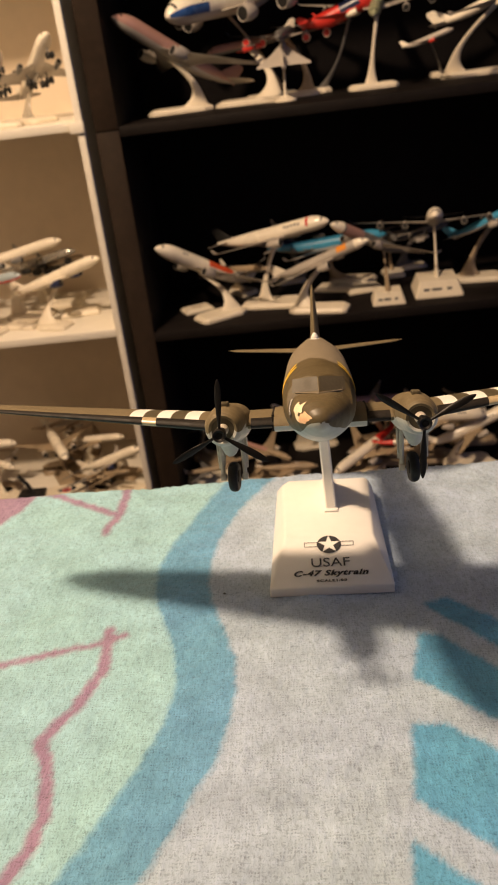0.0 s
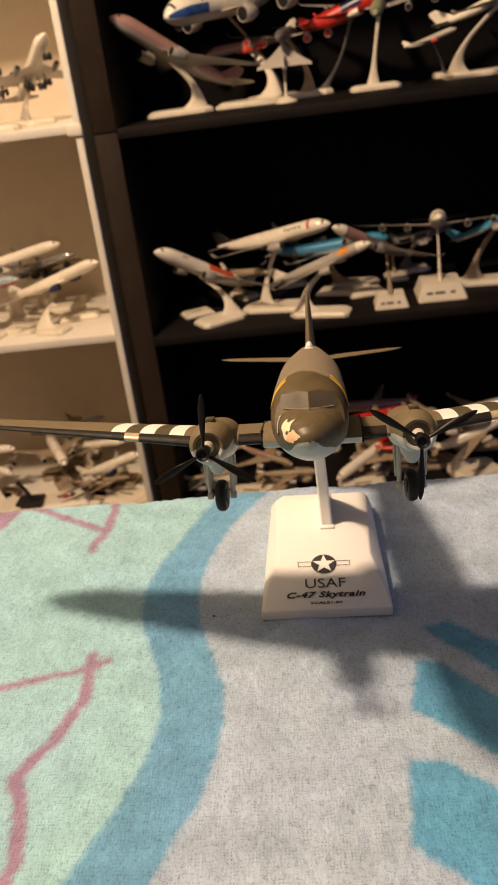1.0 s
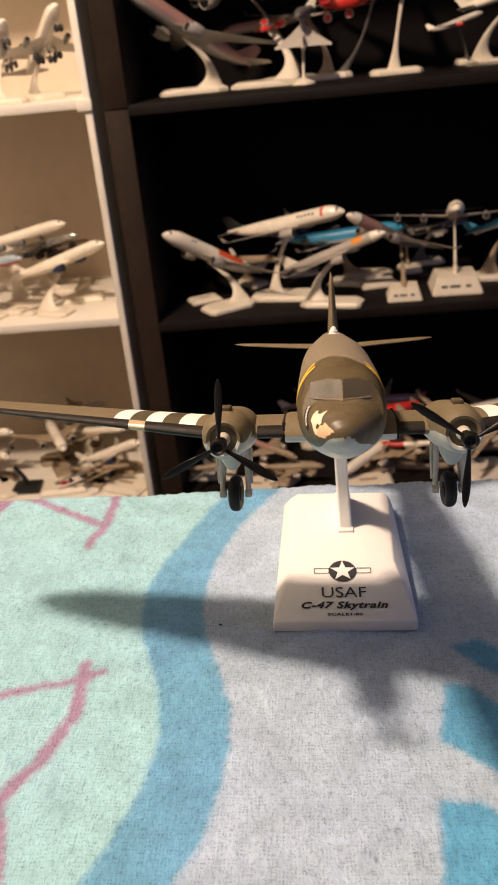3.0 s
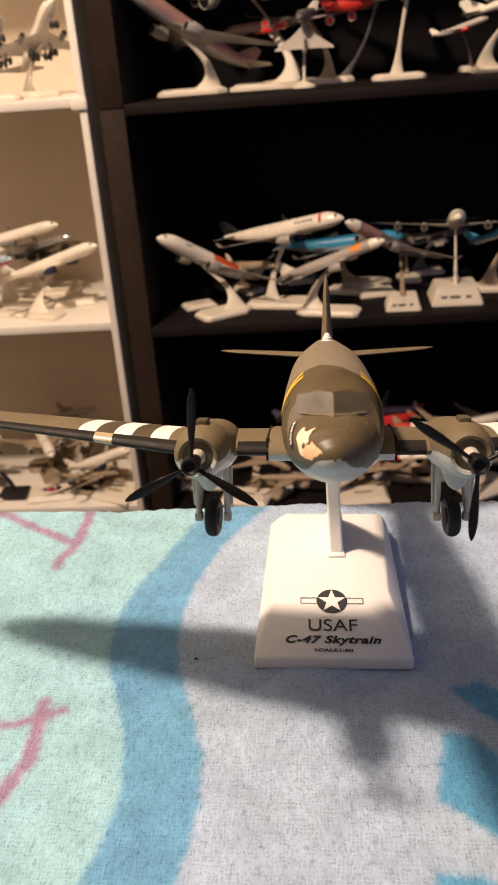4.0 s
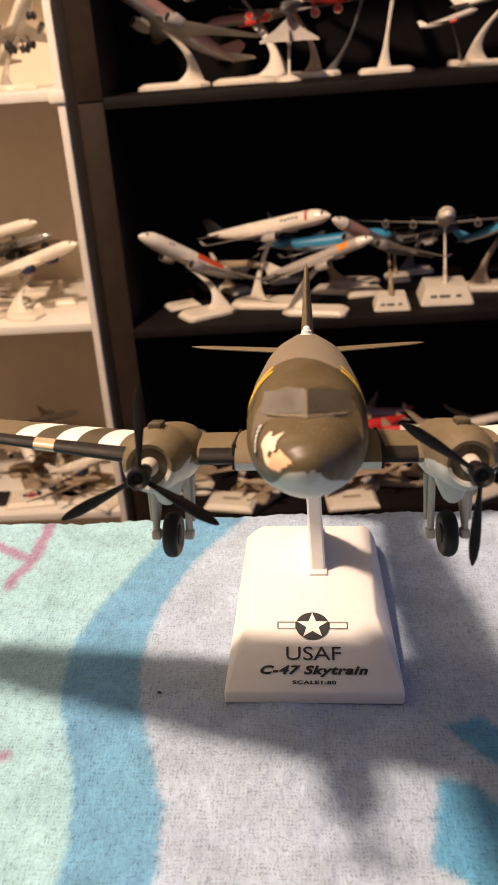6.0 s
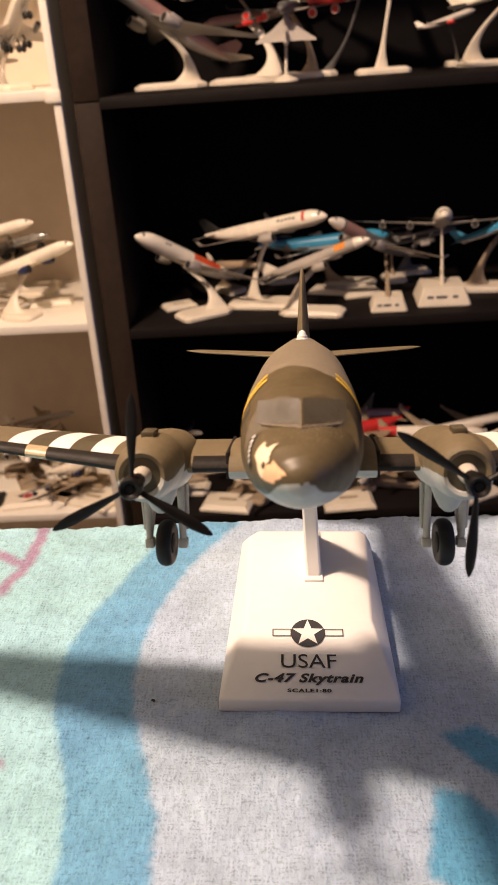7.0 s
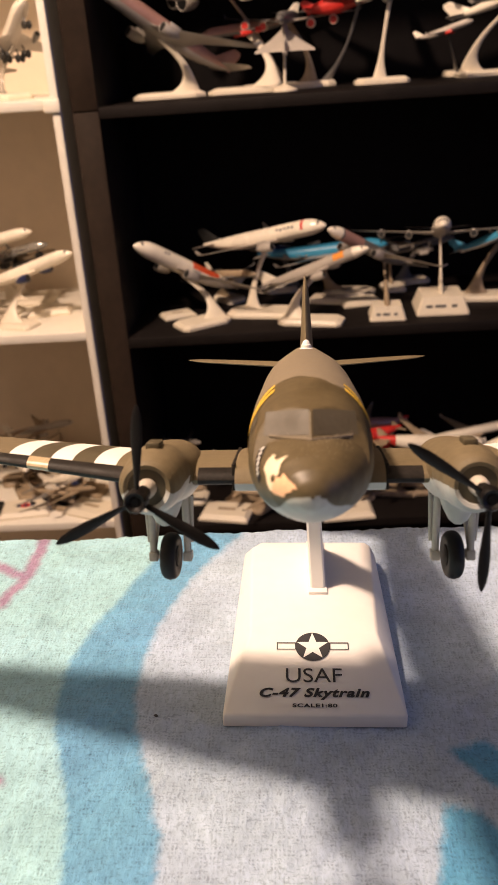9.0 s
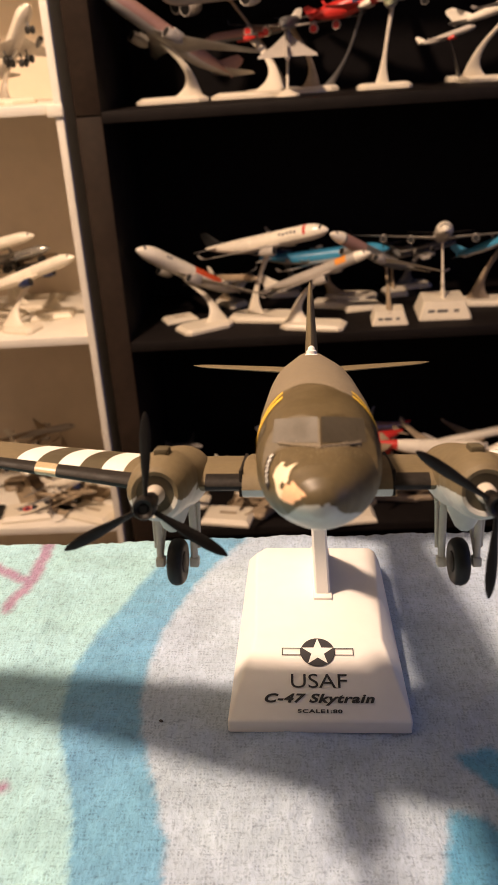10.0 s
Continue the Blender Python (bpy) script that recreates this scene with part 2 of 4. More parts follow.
def loft(rings, caps=True, closed=True, bm=None, mat=None):
    """A skin over rings of equal count. mat(i, j): the material's index for the face after ring i, point j."""
    bm = bm or bmesh.new()
    vs = [[bm.verts.new(p) for p in r] for r in rings]
    n = len(rings[0])
    for i in range(len(vs) - 1):
        for j in range(n if closed else n - 1):
            k = (j + 1) % n
            f = bm.faces.new((vs[i][j], vs[i][k], vs[i + 1][k], vs[i + 1][j]))
            if mat:
                f.material_index = mat(i, j)
    if caps:
        bm.faces.new(list(reversed(vs[0])))
        bm.faces.new(vs[-1])
    bmesh.ops.recalc_face_normals(bm, faces=bm.faces)
    return bm


def turned(profile, axis="Y", steps=28, bm=None, at=(0, 0, 0), mat=None, caps=True):
    """A body turned round an axis from (along, radius) pairs."""
    rings = []
    for a, r in profile:
        ring = []
        for k in range(steps):
            c, s = r * math.cos(2 * math.pi * k / steps), r * math.sin(2 * math.pi * k / steps)
            p = {"X": (a, c, s), "Y": (c, a, s), "Z": (c, s, a)}[axis]
            ring.append(Vector(p) + Vector(at))
        rings.append(ring)
    return loft(rings, caps=caps, bm=bm, mat=mat)


def lerp_table(table, x):
    """Smooth values between the rows of a table, whose first column is x."""
    xs = [r[0] for r in table]
    return [float(np.interp(x, xs, [r[k] for r in table])) for k in range(1, len(table[0]))]


def aerofoil(chord, thick, n=10):
    """Points round a wing section, from the trailing edge over the top to the leading edge and back below; (along, up)."""
    out = []
    for k in range(2 * n):
        a = math.pi * k / n
        x = 0.5 * (1 + math.cos(a))
        t = 5 * thick * (0.2969 * math.sqrt(x) - 0.126 * x - 0.3516 * x * x + 0.2843 * x ** 3 - 0.1036 * x ** 4)
        out.append((x * chord, t * chord * (1.0 if a <= math.pi else -0.75)))
    return out


def tube(points, radius, steps=10, bm=None):
    """A round bar along points; radius: one value or one for each point."""
    pts = [Vector(p) for p in points]
    rings = []
    for i, p in enumerate(pts):
        way = (pts[min(i + 1, len(pts) - 1)] - pts[max(i - 1, 0)]).normalized()
        side = way.orthogonal().normalized() if abs(way.z) > 0.999 else way.cross(Vector((0, 0, 1))).normalized()
        up = side.cross(way)
        r = radius[i] if isinstance(radius, (list, tuple)) else radius
        rings.append([p + r * (math.cos(a) * side + math.sin(a) * up) for a in (2 * math.pi * k / steps for k in range(steps))])
    return loft(rings, bm=bm)


def prism(outline, z0, z1, bm=None):
    """A slab from an outline of (x, y)."""
    bm = bm or bmesh.new()
    low, high = [bm.verts.new((x, y, z0)) for x, y in outline], [bm.verts.new((x, y, z1)) for x, y in outline]
    bm.faces.new(list(reversed(low)))
    bm.faces.new(high)
    for k in range(len(outline)):
        n = (k + 1) % len(outline)
        bm.faces.new((low[k], low[n], high[n], high[k]))
    bmesh.ops.recalc_face_normals(bm, faces=bm.faces)
    return bm


# ---- the room ----
def slab(name, lo, hi, mat, bevel=0.0):
    return tagged(part(name, box(lo, hi, bevel), mat, smooth=bool(bevel)), kind="structure")


tagged(slab("floor", (-1.5, -1.7, -0.05), (2.0, 1.9, 0.0), FLOOR), "dark brown boarded floor", "floor")
tagged(slab("ceiling", (-1.5, -1.7, 2.5), (2.0, 1.9, 2.6), CEIL), "plain white painted ceiling", "ceiling")
tagged(slab("wall_north", (-1.5, 1.8, 0.0), (2.0, 1.9, 2.5), WALL), "plain painted wall behind the bookcases", "wall")
tagged(slab("wall_south", (-1.5, -1.7, 0.0), (2.0, -1.6, 2.5), WALL_EAST), "dark painted room wall", "wall")
tagged(slab("wall_west", (-1.5, -1.6, 0.0), (-1.4, 1.8, 2.5), WALL_WEST), "plain pale painted room wall", "wall")


def wall_with_window():
    bm = bmesh.new()
    for lo, hi in (((1.95, -1.6, 0), (2.05, -0.65, 2.5)), ((1.95, 0.45, 0), (2.05, 1.8, 2.5)), ((1.95, -0.65, 0), (2.05, 0.45, 0.95)), ((1.95, -0.65, 2.15), (2.05, 0.45, 2.5))):
        box(lo, hi, bm=bm)
    return tagged(part("wall_east", bm, WALL_EAST, smooth=False), "dark painted wall with a window opening", "wall", kind="structure")


wall_with_window()

lamp = thing("ceiling_lamp", Matrix.Translation(LAMP), "plain white lamp holder hanging under the ceiling", "lamp")
part("holder", turned([(0.0, 0.02), (0.06, 0.022), (0.118, 0.05), (0.12, 0.05)], "Z"), CEIL, lamp)


# ---- the table and the towel ----
TOP = 0.8965
# the table top slopes a little, and all that lies on it leans with it
LEAN = Matrix.Translation((0.02, 0.333, 0.8984)) @ Matrix.Rotation(radians(2.4), 4, "Y") @ Matrix.Translation((-0.02, -0.333, -0.9))
table = thing("table", Matrix.Translation((0, -0.05, 0)), "plain brown wooden table under the towel", "table")
bm = box((-0.8, -0.35, TOP - 0.03), (0.7, 0.512, TOP), 0.004)
bmesh.ops.transform(bm, matrix=LEAN, verts=bm.verts)
part("tabletop", bm, TABLE, table)
for x in (-0.74, 0.64):
    for y in (-0.29, 0.45):
        part("leg", box((x - 0.03, y - 0.03, 0), (x + 0.03, y + 0.03, (LEAN @ Vector((x, y, TOP - 0.028))).z), 0.004), TABLE, table)

BAND = [(0.1, -0.1215, -0.0873), (0.184, -0.0811, -0.0513), (0.203, -0.0731, -0.0431), (0.225, -0.0637, -0.0333), (0.248, -0.0558, -0.0279), (0.268, -0.0536, -0.0265), (0.289, -0.0553, -0.0277), (0.31, -0.0616, -0.034), (0.328, -0.0683, -0.0399), (0.348, -0.0726, -0.0442), (0.368, -0.072, -0.0443), (0.39, -0.0669, -0.0412), (0.423, -0.0552, -0.0306), (0.44, -0.0485, -0.0228), (0.458, -0.0417, -0.0115), (0.48, -0.0311, 0.002)]
STROKES = [([(-0.1594, 0.2826), (-0.1379, 0.2893), (-0.1182, 0.296), (-0.0974, 0.3018), (-0.0825, 0.3088)], 0.0022),
           ([(-0.0909, 0.3131), (-0.0884, 0.2849), (-0.0963, 0.2594), (-0.1074, 0.2406), (-0.1004, 0.2267), (-0.0964, 0.2035), (-0.0983, 0.1863), (-0.1083, 0.1658), (-0.1201, 0.1434)], 0.0028),
           ([(-0.1626, 0.4568), (-0.1541, 0.4547), (-0.1332, 0.4414), (-0.1071, 0.4245)], 0.0026),
           ([(-0.1058, 0.4637), (-0.1042, 0.4462), (-0.1046, 0.4255), (-0.1099, 0.4031)], 0.0027)]
PATCHES = [[(0.0636, 0.3237), (0.077, 0.3283), (0.103, 0.3024), (0.1398, 0.2724), (0.1398, 0.2361), (0.0916, 0.2886)],
           [(0.0585, 0.3018), (0.0518, 0.2707), (0.0814, 0.2447), (0.1189, 0.2085), (0.1188, 0.2499), (0.0875, 0.277), (0.0678, 0.299)],
           [(0.0473, 0.2438), (0.0428, 0.2057), (0.0639, 0.1876), (0.1087, 0.1409), (0.1085, 0.1979), (0.0773, 0.2292), (0.0617, 0.2422)],
           [(0.0392, 0.1891), (0.0362, 0.15), (0.0931, 0.12), (0.093, 0.1458), (0.0516, 0.1771)]]
PINK = [(-0.2276, 0.4568), (-0.1941, 0.4553), (-0.1634, 0.4597), (-0.1648, 0.4467), (-0.1705, 0.4314), (-0.1803, 0.4136), (-0.1917, 0.3891)]


def near_line(x, y, line):
    best = 1.0
    for (ax, ay), (bx, by) in zip(line, line[1:]):
        dx, dy = bx - ax, by - ay
        t = min(max(((x - ax) * dx + (y - ay) * dy) / (dx * dx + dy * dy), 0), 1)
        best = min(best, math.hypot(x - ax - t * dx, y - ay - t * dy))
    return best


def inside(x, y, poly):
    hit = False
    for (ax, ay), (bx, by) in zip(poly, poly[1:] + poly[:1]):
        if (ay > y) != (by > y) and x < ax + (y - ay) * (bx - ax) / (by - ay):
            hit = not hit
    return hit


def towel():
    """One printed bath towel, finely meshed where it lies in view; it hangs over the table's far edge."""
    fine = 0.0012
    xs = sorted(set([round(-0.75 + 0.03 * k, 4) for k in range(18)] + [round(-0.22 + fine * k, 4) for k in range(int(0.40 / fine))] + [round(0.19 + 0.03 * k, 4) for k in range(15)]))
    ls = sorted(set([round(-0.38 + 0.03 * k, 4) for k in range(17)] + [round(0.135 + fine * k, 4) for k in range(int(0.333 / fine))] + [round(0.47 + 0.004 * k, 4) for k in range(40)]))
    bend = 0.006
    verts, faces = [], []

    def place(x, l):
        bump = 0.0011 * noise.noise((x * 38, l * 38, 0.0)) + 0.0006 * noise.noise((x * 260, l * 200, 3.0)) + 0.0004 * noise.noise((x * 700, l * 500, 7.0))
        rim = 0.0014 * noise.noise((x * 30, 5.0, 0.0)) + 0.0006 * noise.noise((x * 180, 2.0, 0.0))
        z0, e = 0.9002, 0.4605 + 0.055 * min(max(x, -0.25), 0.25) + rim
        if l < e:
            return (x, l, z0 + bump)
        a = (l - e) / bend
        if a < math.pi / 2:
            return (x, e + (bend + bump) * math.sin(a), z0 - bend + (bend + bump) * math.cos(a))
        return (x, e + bend + bump + 0.004 * noise.noise((x * 12, l * 5, 1.0)) * min(1, (a - 1.57) * 0.2), z0 - bend - (l - e - bend * math.pi / 2))

    def kind(x, l):
        u = x + 0.0009 * noise.noise((x * 800, l * 500, 0.0)) + 0.0012 * noise.noise((x * 140, l * 140, 4.0))
        v = l + 0.0014 * noise.noise((x * 800, l * 500, 9.0)) + 0.0012 * noise.noise((x * 140, l * 140, 8.0))
        left, right = lerp_table(BAND, v)
        if u < left:
            return 3 if u > -0.31 and v > 0.13 and (inside(u, v, PINK) or any(near_line(u, v, line) < w for line, w in STROKES)) else 1
        if u < right:
            return 2
        if u > 0.03 and v < 0.33 and any(inside(u, v, p) for p in PATCHES):
            return 4
        return 0

    dyes = []
    for l in ls:
        for x in xs:
            verts.append(place(x, l))
            ink = [PRINT[kind(x + a, l + b)] for a, b in ((0, 0), (0.0013, 0.0006), (-0.0009, 0.0014), (0.0002, -0.0015))] if -0.22 < x < 0.19 and 0.13 < l else [PRINT[kind(x, l)]]
            dyes.extend((*(sum(c[q] for c in ink) / len(ink) for q in range(3)), 1.0))
    n = len(xs)
    for i in range(len(ls) - 1):
        for j in range(n - 1):
            faces.append((i * n + j, i * n + j + 1, (i + 1) * n + j + 1, (i + 1) * n + j))
    mesh = bpy.data.meshes.new("beach_towel")
    mesh.from_pydata(verts, [], faces)
    mesh.materials.append(TOWEL)
    mesh.color_attributes.new("print", "FLOAT_COLOR", "POINT").data.foreach_set("color", dyes)
    mesh.polygons.foreach_set("use_smooth", [True] * len(faces))
    ob = new("beach_towel", mesh)
    ob.matrix_world = LEAN
    return tagged(ob, "printed terry towel in mint, blue, lilac-white and pink over the table", "towel")


towel()

# ---- the display stand ----
TILT_FACE = math.atan2(0.0095, 0.032)


def display_stand():
    st = thing("display_stand", LEAN @ Matrix.Translation((0.0199, 0.3334, 0.9)) @ Matrix.Diagonal((1.01, 1.01, 1, 1)), "ivory plastic display stand with black printing, on the towel", "display stand")
    bm = bmesh.new()
    lip = [(-0.0312, 0), (0.0312, 0), (0.0298, 0.100), (0.0225, 0.108), (-0.0205, 0.108), (-0.0275, 0.100)]
    top = [(-0.0226, 0.032), (0.0236, 0.032), (0.0268, 0.0915), (0.0248, 0.0945), (-0.0198, 0.0945), (-0.0240, 0.0895)]
    rings = [[(x, y, 0.0004) for x, y in lip], [(x, y, 0.0055) for x, y in lip], [(x, y, 0.015) for x, y in top]]
    loft(rings, bm=bm)
    bmesh.ops.bevel(bm, geom=[e for e in bm.edges if max(v.co.z for v in e.verts) > 0.001], offset=0.0009, segments=3, profile=0.5, affect="EDGES")
    part("base", bm, IVORY, st)
    part("post_foot", box((-0.0005, 0.056, 0.0148), (0.0068, 0.094, 0.0162), 0.0003), IVORY, st)
    # the post: a thin blade, deep at its foot and narrow under the fuselage
    rings = []
    for k in range(15):
        f = k / 14
        z = 0.0155 + f * 0.067
        front = 0.0585 + 0.006 * math.sin(math.pi * min(f * 1.3, 1)) - 0.004 * f
        back = front + 0.010 + 0.022 * (1 - f) ** 2.2
        half, x0 = 0.0030 - 0.0002 * f, 0.0032 - 0.004 * f
        rings.append([(x0 - half, front + 0.0008, z), (x0 - half + 0.0008, front, z), (x0 + half - 0.0008, front, z), (x0 + half, front + 0.0008, z),
                      (x0 + half, back - 0.0008, z), (x0 + half - 0.0008, back, z), (x0 - half + 0.0008, back, z), (x0 - half, back - 0.0008, z)])
    part("post", loft(rings), IVORY, st)
    # printing on the sloping front
    face = Matrix.Translation((0, 0, 0.00575)) @ Matrix.Rotation(TILT_FACE, 4, "X")

    def print_on(name, outline, hole=None, lift=0.0):
        bm = bmesh.new()
        if hole is None:
            bm.faces.new([bm.verts.new((x, y, lift)) for x, y in outline])
        else:
            a, b = [bm.verts.new((x, y, lift)) for x, y in outline], [bm.verts.new((x, y, lift)) for x, y in hole]
            for k in range(len(a)):
                n = (k + 1) % len(a)
                bm.faces.new((a[k], a[n], b[n], b[k]))
        bmesh.ops.transform(bm, matrix=face, verts=bm.verts)
        return bm

    cx, cy = 0.0, 0.0272
    disc = [(cx + 0.0062 * math.cos(a), cy + 0.0060 * math.sin(a)) for a in (math.pi * 2 * k / 40 for k in range(40))]
    emblem = part("roundel_disc", print_on("roundel_disc", disc, lift=0.00012), INK, st, "black printed disc behind a star")
    star = [(cx + r * math.sin(a), cy + r * math.cos(a)) for k in range(10) for a, r in [(math.pi * k / 5, 0.0059 if k % 2 == 0 else 0.00235)]]
    part("roundel_star", print_on("roundel_star", star, lift=0.00024), IVORY, emblem, "ivory five-pointed star")
    for s in (-1, 1):
        o = [(s * 0.0060, cy - 0.0013), (s * 0.0129, cy - 0.0013), (s * 0.0129, cy + 0.0018), (s * 0.0060, cy + 0.0018)]
        i = [(s * 0.0063, cy - 0.0010), (s * 0.0126, cy - 0.0010), (s * 0.0126, cy + 0.0015), (s * 0.0063, cy + 0.0015)]
        part("roundel_bar", print_on("roundel_bar", o, i, lift=0.00012), INK, emblem, "thin black outlined bar")
    for text, width, y, bold, slant, tall in (("USAF", 0.0196, 0.0125, 0.0, 0.0, 0.92), ("C-47 Skytrain", 0.0378, 0.0068, 0.078, 0.3, 0.78), ("SCALE1:80", 0.0152, 0.0028, 0.075, 0.0, 0.62)):
        cu = bpy.data.curves.new("lettering", "FONT")
        cu.body, cu.align_x, cu.offset, cu.shear = text, "CENTER", bold * 0.5, slant
        cu.size, cu.resolution_u = 1.0, 4
        cu.space_character = 1.12 if bold else 1.0
        ob = bpy.data.objects.new("lettering", cu)
        scene.collection.objects.link(ob)
        bpy.context.view_layer.update()
        mesh = bpy.data.meshes.new_from_object(ob.evaluated_get(bpy.context.evaluated_depsgraph_get()))
        scene.collection.objects.unlink(ob)
        bpy.data.objects.remove(ob)
        co = np.array([v.co for v in mesh.vertices])
        span, mid = co[:, 0].max() - co[:, 0].min(), (co[:, 0].max() + co[:, 0].min()) / 2
        s = width / span
        mesh.transform(face @ Matrix.Translation((0.0001, y, 0.00012)) @ Matrix.Diagonal((s, s * tall, 1, 1)) @ Matrix.Translation((-mid, 0, 0)))
        mesh.materials.clear()
        mesh.materials.append(INK)
        t = new("lettering", mesh)
        t.parent = st
        t["label"] = "black printed lettering reading " + text
    return st


display_stand()

# ---- the twin-engined transport model ----
PLANE = pose(0.02096, 0.28056, 1.01666, -15.71, 1.53, -1.04)
# along, half width, top, bottom
BODY = [(-0.0300, 0.0004, 0.0078, 0.0068), (-0.0293, 0.0030, 0.0100, 0.0044), (-0.0272, 0.0056, 0.0121, 0.0028), (-0.0230, 0.0083, 0.0140, 0.0008), (-0.0170, 0.0109, 0.0154, -0.0012),
        (-0.0100, 0.0127, 0.0163, -0.0030), (-0.0065, 0.0134, 0.0168, -0.0039), (-0.0030, 0.0139, 0.0173, -0.0046), (0.0060, 0.0144, 0.0182, -0.0058), (0.0120, 0.0146, 0.0190, -0.0063), (0.0180, 0.0147, 0.0200, -0.0066),
        (0.0300, 0.0148, 0.0268, -0.0069), (0.0900, 0.0148, 0.0272, -0.0068), (0.1150, 0.0142, 0.0271, -0.0055), (0.1400, 0.0122, 0.0266, -0.0015),
        (0.1700, 0.0088, 0.0262, 0.0054), (0.1950, 0.0052, 0.0240, 0.0115), (0.2080, 0.0024, 0.0215, 0.0150), (0.2120, 0.0006, 0.0200, 0.0170)]
# the cabin roof's height along the body, above the nose deck
ROOF = [(-0.0150, 0.0195), (-0.0080, 0.0212), (-0.0045, 0.0222), (0.0, 0.0233), (0.0060, 0.0246), (0.0120, 0.0255), (0.0180, 0.0262), (0.0300, 0.0268)]
SILL, RAKE, SWEEP = -0.0143, 0.92, 0.72


def body_at(s, a, lift=0.0):
    """The fuselage's skin: s along it, a round it from the top, clockwise seen from ahead of the nose towards +x."""
    w, hi, lo = lerp_table(BODY, s)
    c, n = math.cos(a), math.sin(a)
    e = 0.96
    n, c = math.copysign(abs(n) ** (e if c > 0 else 1.16), n), math.copysign(abs(c) ** e, c)
    x = (w + lift) * n
    mid = widest(s)
    if not -0.0150 < s < 0.030 or c < 0:
        h = (hi - mid) if c > 0 else (mid - lo)
        return Vector((x, s, mid + (h + lift) * c))
    roof = lerp_table(ROOF, s)[0]
    deck_z = mid + (hi - mid + lift) * c
    roof_z = mid + (roof - mid + lift) * c
    screen_z = 0.0157 + lift * 1.3 + RAKE * (s - SILL - SWEEP * abs(x))
    return Vector((x, s, max(deck_z, min(roof_z, screen_z))))


def widest(s):
    """The height at which the fuselage is widest."""
    return float(np.interp(s, [-0.030, -0.0125, 0.0, 0.03, 0.14, 0.212], [0.0073, 0.0082, 0.0100, 0.0130, 0.0150, 0.0185]))


def body_patch(name, s_of, a_of, rows, cols, mat, parent, label, lift=0.00018, round_step=None):
    """A thin piece that follows the skin, for paint and panes."""
    bm = bmesh.new()
    g = [[bm.verts.new(body_at(s_of(u / rows, v / cols), a_of(u / rows, v / cols), lift)) for v in range(cols + 1)] for u in range(rows + 1)]
    for u in range(rows):
        for v in range(cols):
            bm.faces.new((g[u][v], g[u][v + 1], g[u + 1][v + 1], g[u + 1][v]))
    bmesh.ops.recalc_face_normals(bm, faces=bm.faces)
    return part(name, bm, mat, parent, label)


def paint_line(s, a):
    """The height of the grey underside's wavy border."""
    base = float(np.interp(s, [-0.030, -0.018, 0.004, 0.06, 0.14, 0.21], [0.0058, 0.0030, 0.0012, 0.0002, 0.006, 0.017]))
    x = lerp_table(BODY, s)[0] * math.sin(a)
    return base + 0.0006 + 0.0011 * math.cos(x * 393 + 0.35) + 0.0003 * math.sin(x * 1100)


def skin(s_list, steps=72):
    rings = [[body_at(s, 2 * math.pi * k / steps) for k in range(steps)] for s in s_list]

    def mat(i, j):
        a = 2 * math.pi * (j + 0.5) / steps
        s = (s_list[i] + s_list[i + 1]) / 2
        turn = a if a < math.pi else a - 2 * math.pi
        if s > 0.0208 - 0.0075 * min(max((turn + 0.15) / 0.55, 0), 1) + 0.0025 * turn * turn and abs(turn) < 1.5:
            return 2
        return 1 if body_at(s, a).z < paint_line(s, a) else 0
    return loft(rings, mat=mat)


def wing_half(side):
    """One wing: root, engine bay, tapering outer panel with de-icing boot, three white bands and a rounded tip."""
    xs = [0.010, 0.020, 0.030, 0.041, 0.0475, 0.050, 0.053] + [0.053 + 0.0065 * k for k in range(1, 6)] + [0.0855 + 0.0053 * k for k in range(1, 15)] + [0.1635, 0.167, 0.171, 0.1745, 0.1775, 0.1795, 0.1805]
    rings = []
    n = 16
    for x in xs:
        f = max(0.0, (x - 0.048) / 0.133)
        tip = math.sqrt(max(0.0, 1 - max(0.0, (x - 0.148) / 0.0328) ** 2))
        le, te = 0.0320 + 0.036 * f, 0.0795 + 0.006 * f
        mid = le * 0.55 + te * 0.45
        le, te = mid + (le - mid) * max(tip, 0.06), mid + (te - mid) * max(tip, 0.06)
        u = -0.0022 + max(0.0, x - 0.045) * 0.090
        rings.append([(side * x, le + a, u + b) for a, b in aerofoil(te - le, 0.158 - 0.05 * f, n)])

    def mat(i, j):
        x = (xs[i] + xs[i + 1]) / 2
        along = 0.5 * (1 + math.cos(math.pi * (j + 0.5) / n))
        if j >= n and along > 0.10:
            return 1
        if 0.0195 < x < 0.034 and ((j < n and along < 0.09) or (j >= n and along < 0.10)):
            return 2
        if x > 0.050 and along < (0.085 if j < n else 0.10):
            return 4 if 0.0705 < x < 0.0765 else 2
        if 0.053 < x < 0.0855 and j < n and along < 0.93:
            return 3 if int((x - 0.053) / 0.0065) % 2 == 0 else 5
        return 0
    return loft(rings, mat=mat)


def tail_half(side):
    rings = []
    for k in range(13):
        f = k / 12
        x = 0.002 + f * 0.0506
        tip = math.sqrt(max(0.0, 1 - max(0.0, (f - 0.78) / 0.222) ** 2))
        le, te = 0.170 + 0.014 * f, 0.2015 - 0.001 * f
        mid = (le + te) / 2
        le, te = mid + (le - mid) * max(tip, 0.08), mid + (te - mid) * max(tip, 0.08)
        rings.append([(side * x, le + a, 0.0172 + 0.05 * x + b) for a, b in aerofoil(te - le, 0.085, 8)])
    return loft(rings)


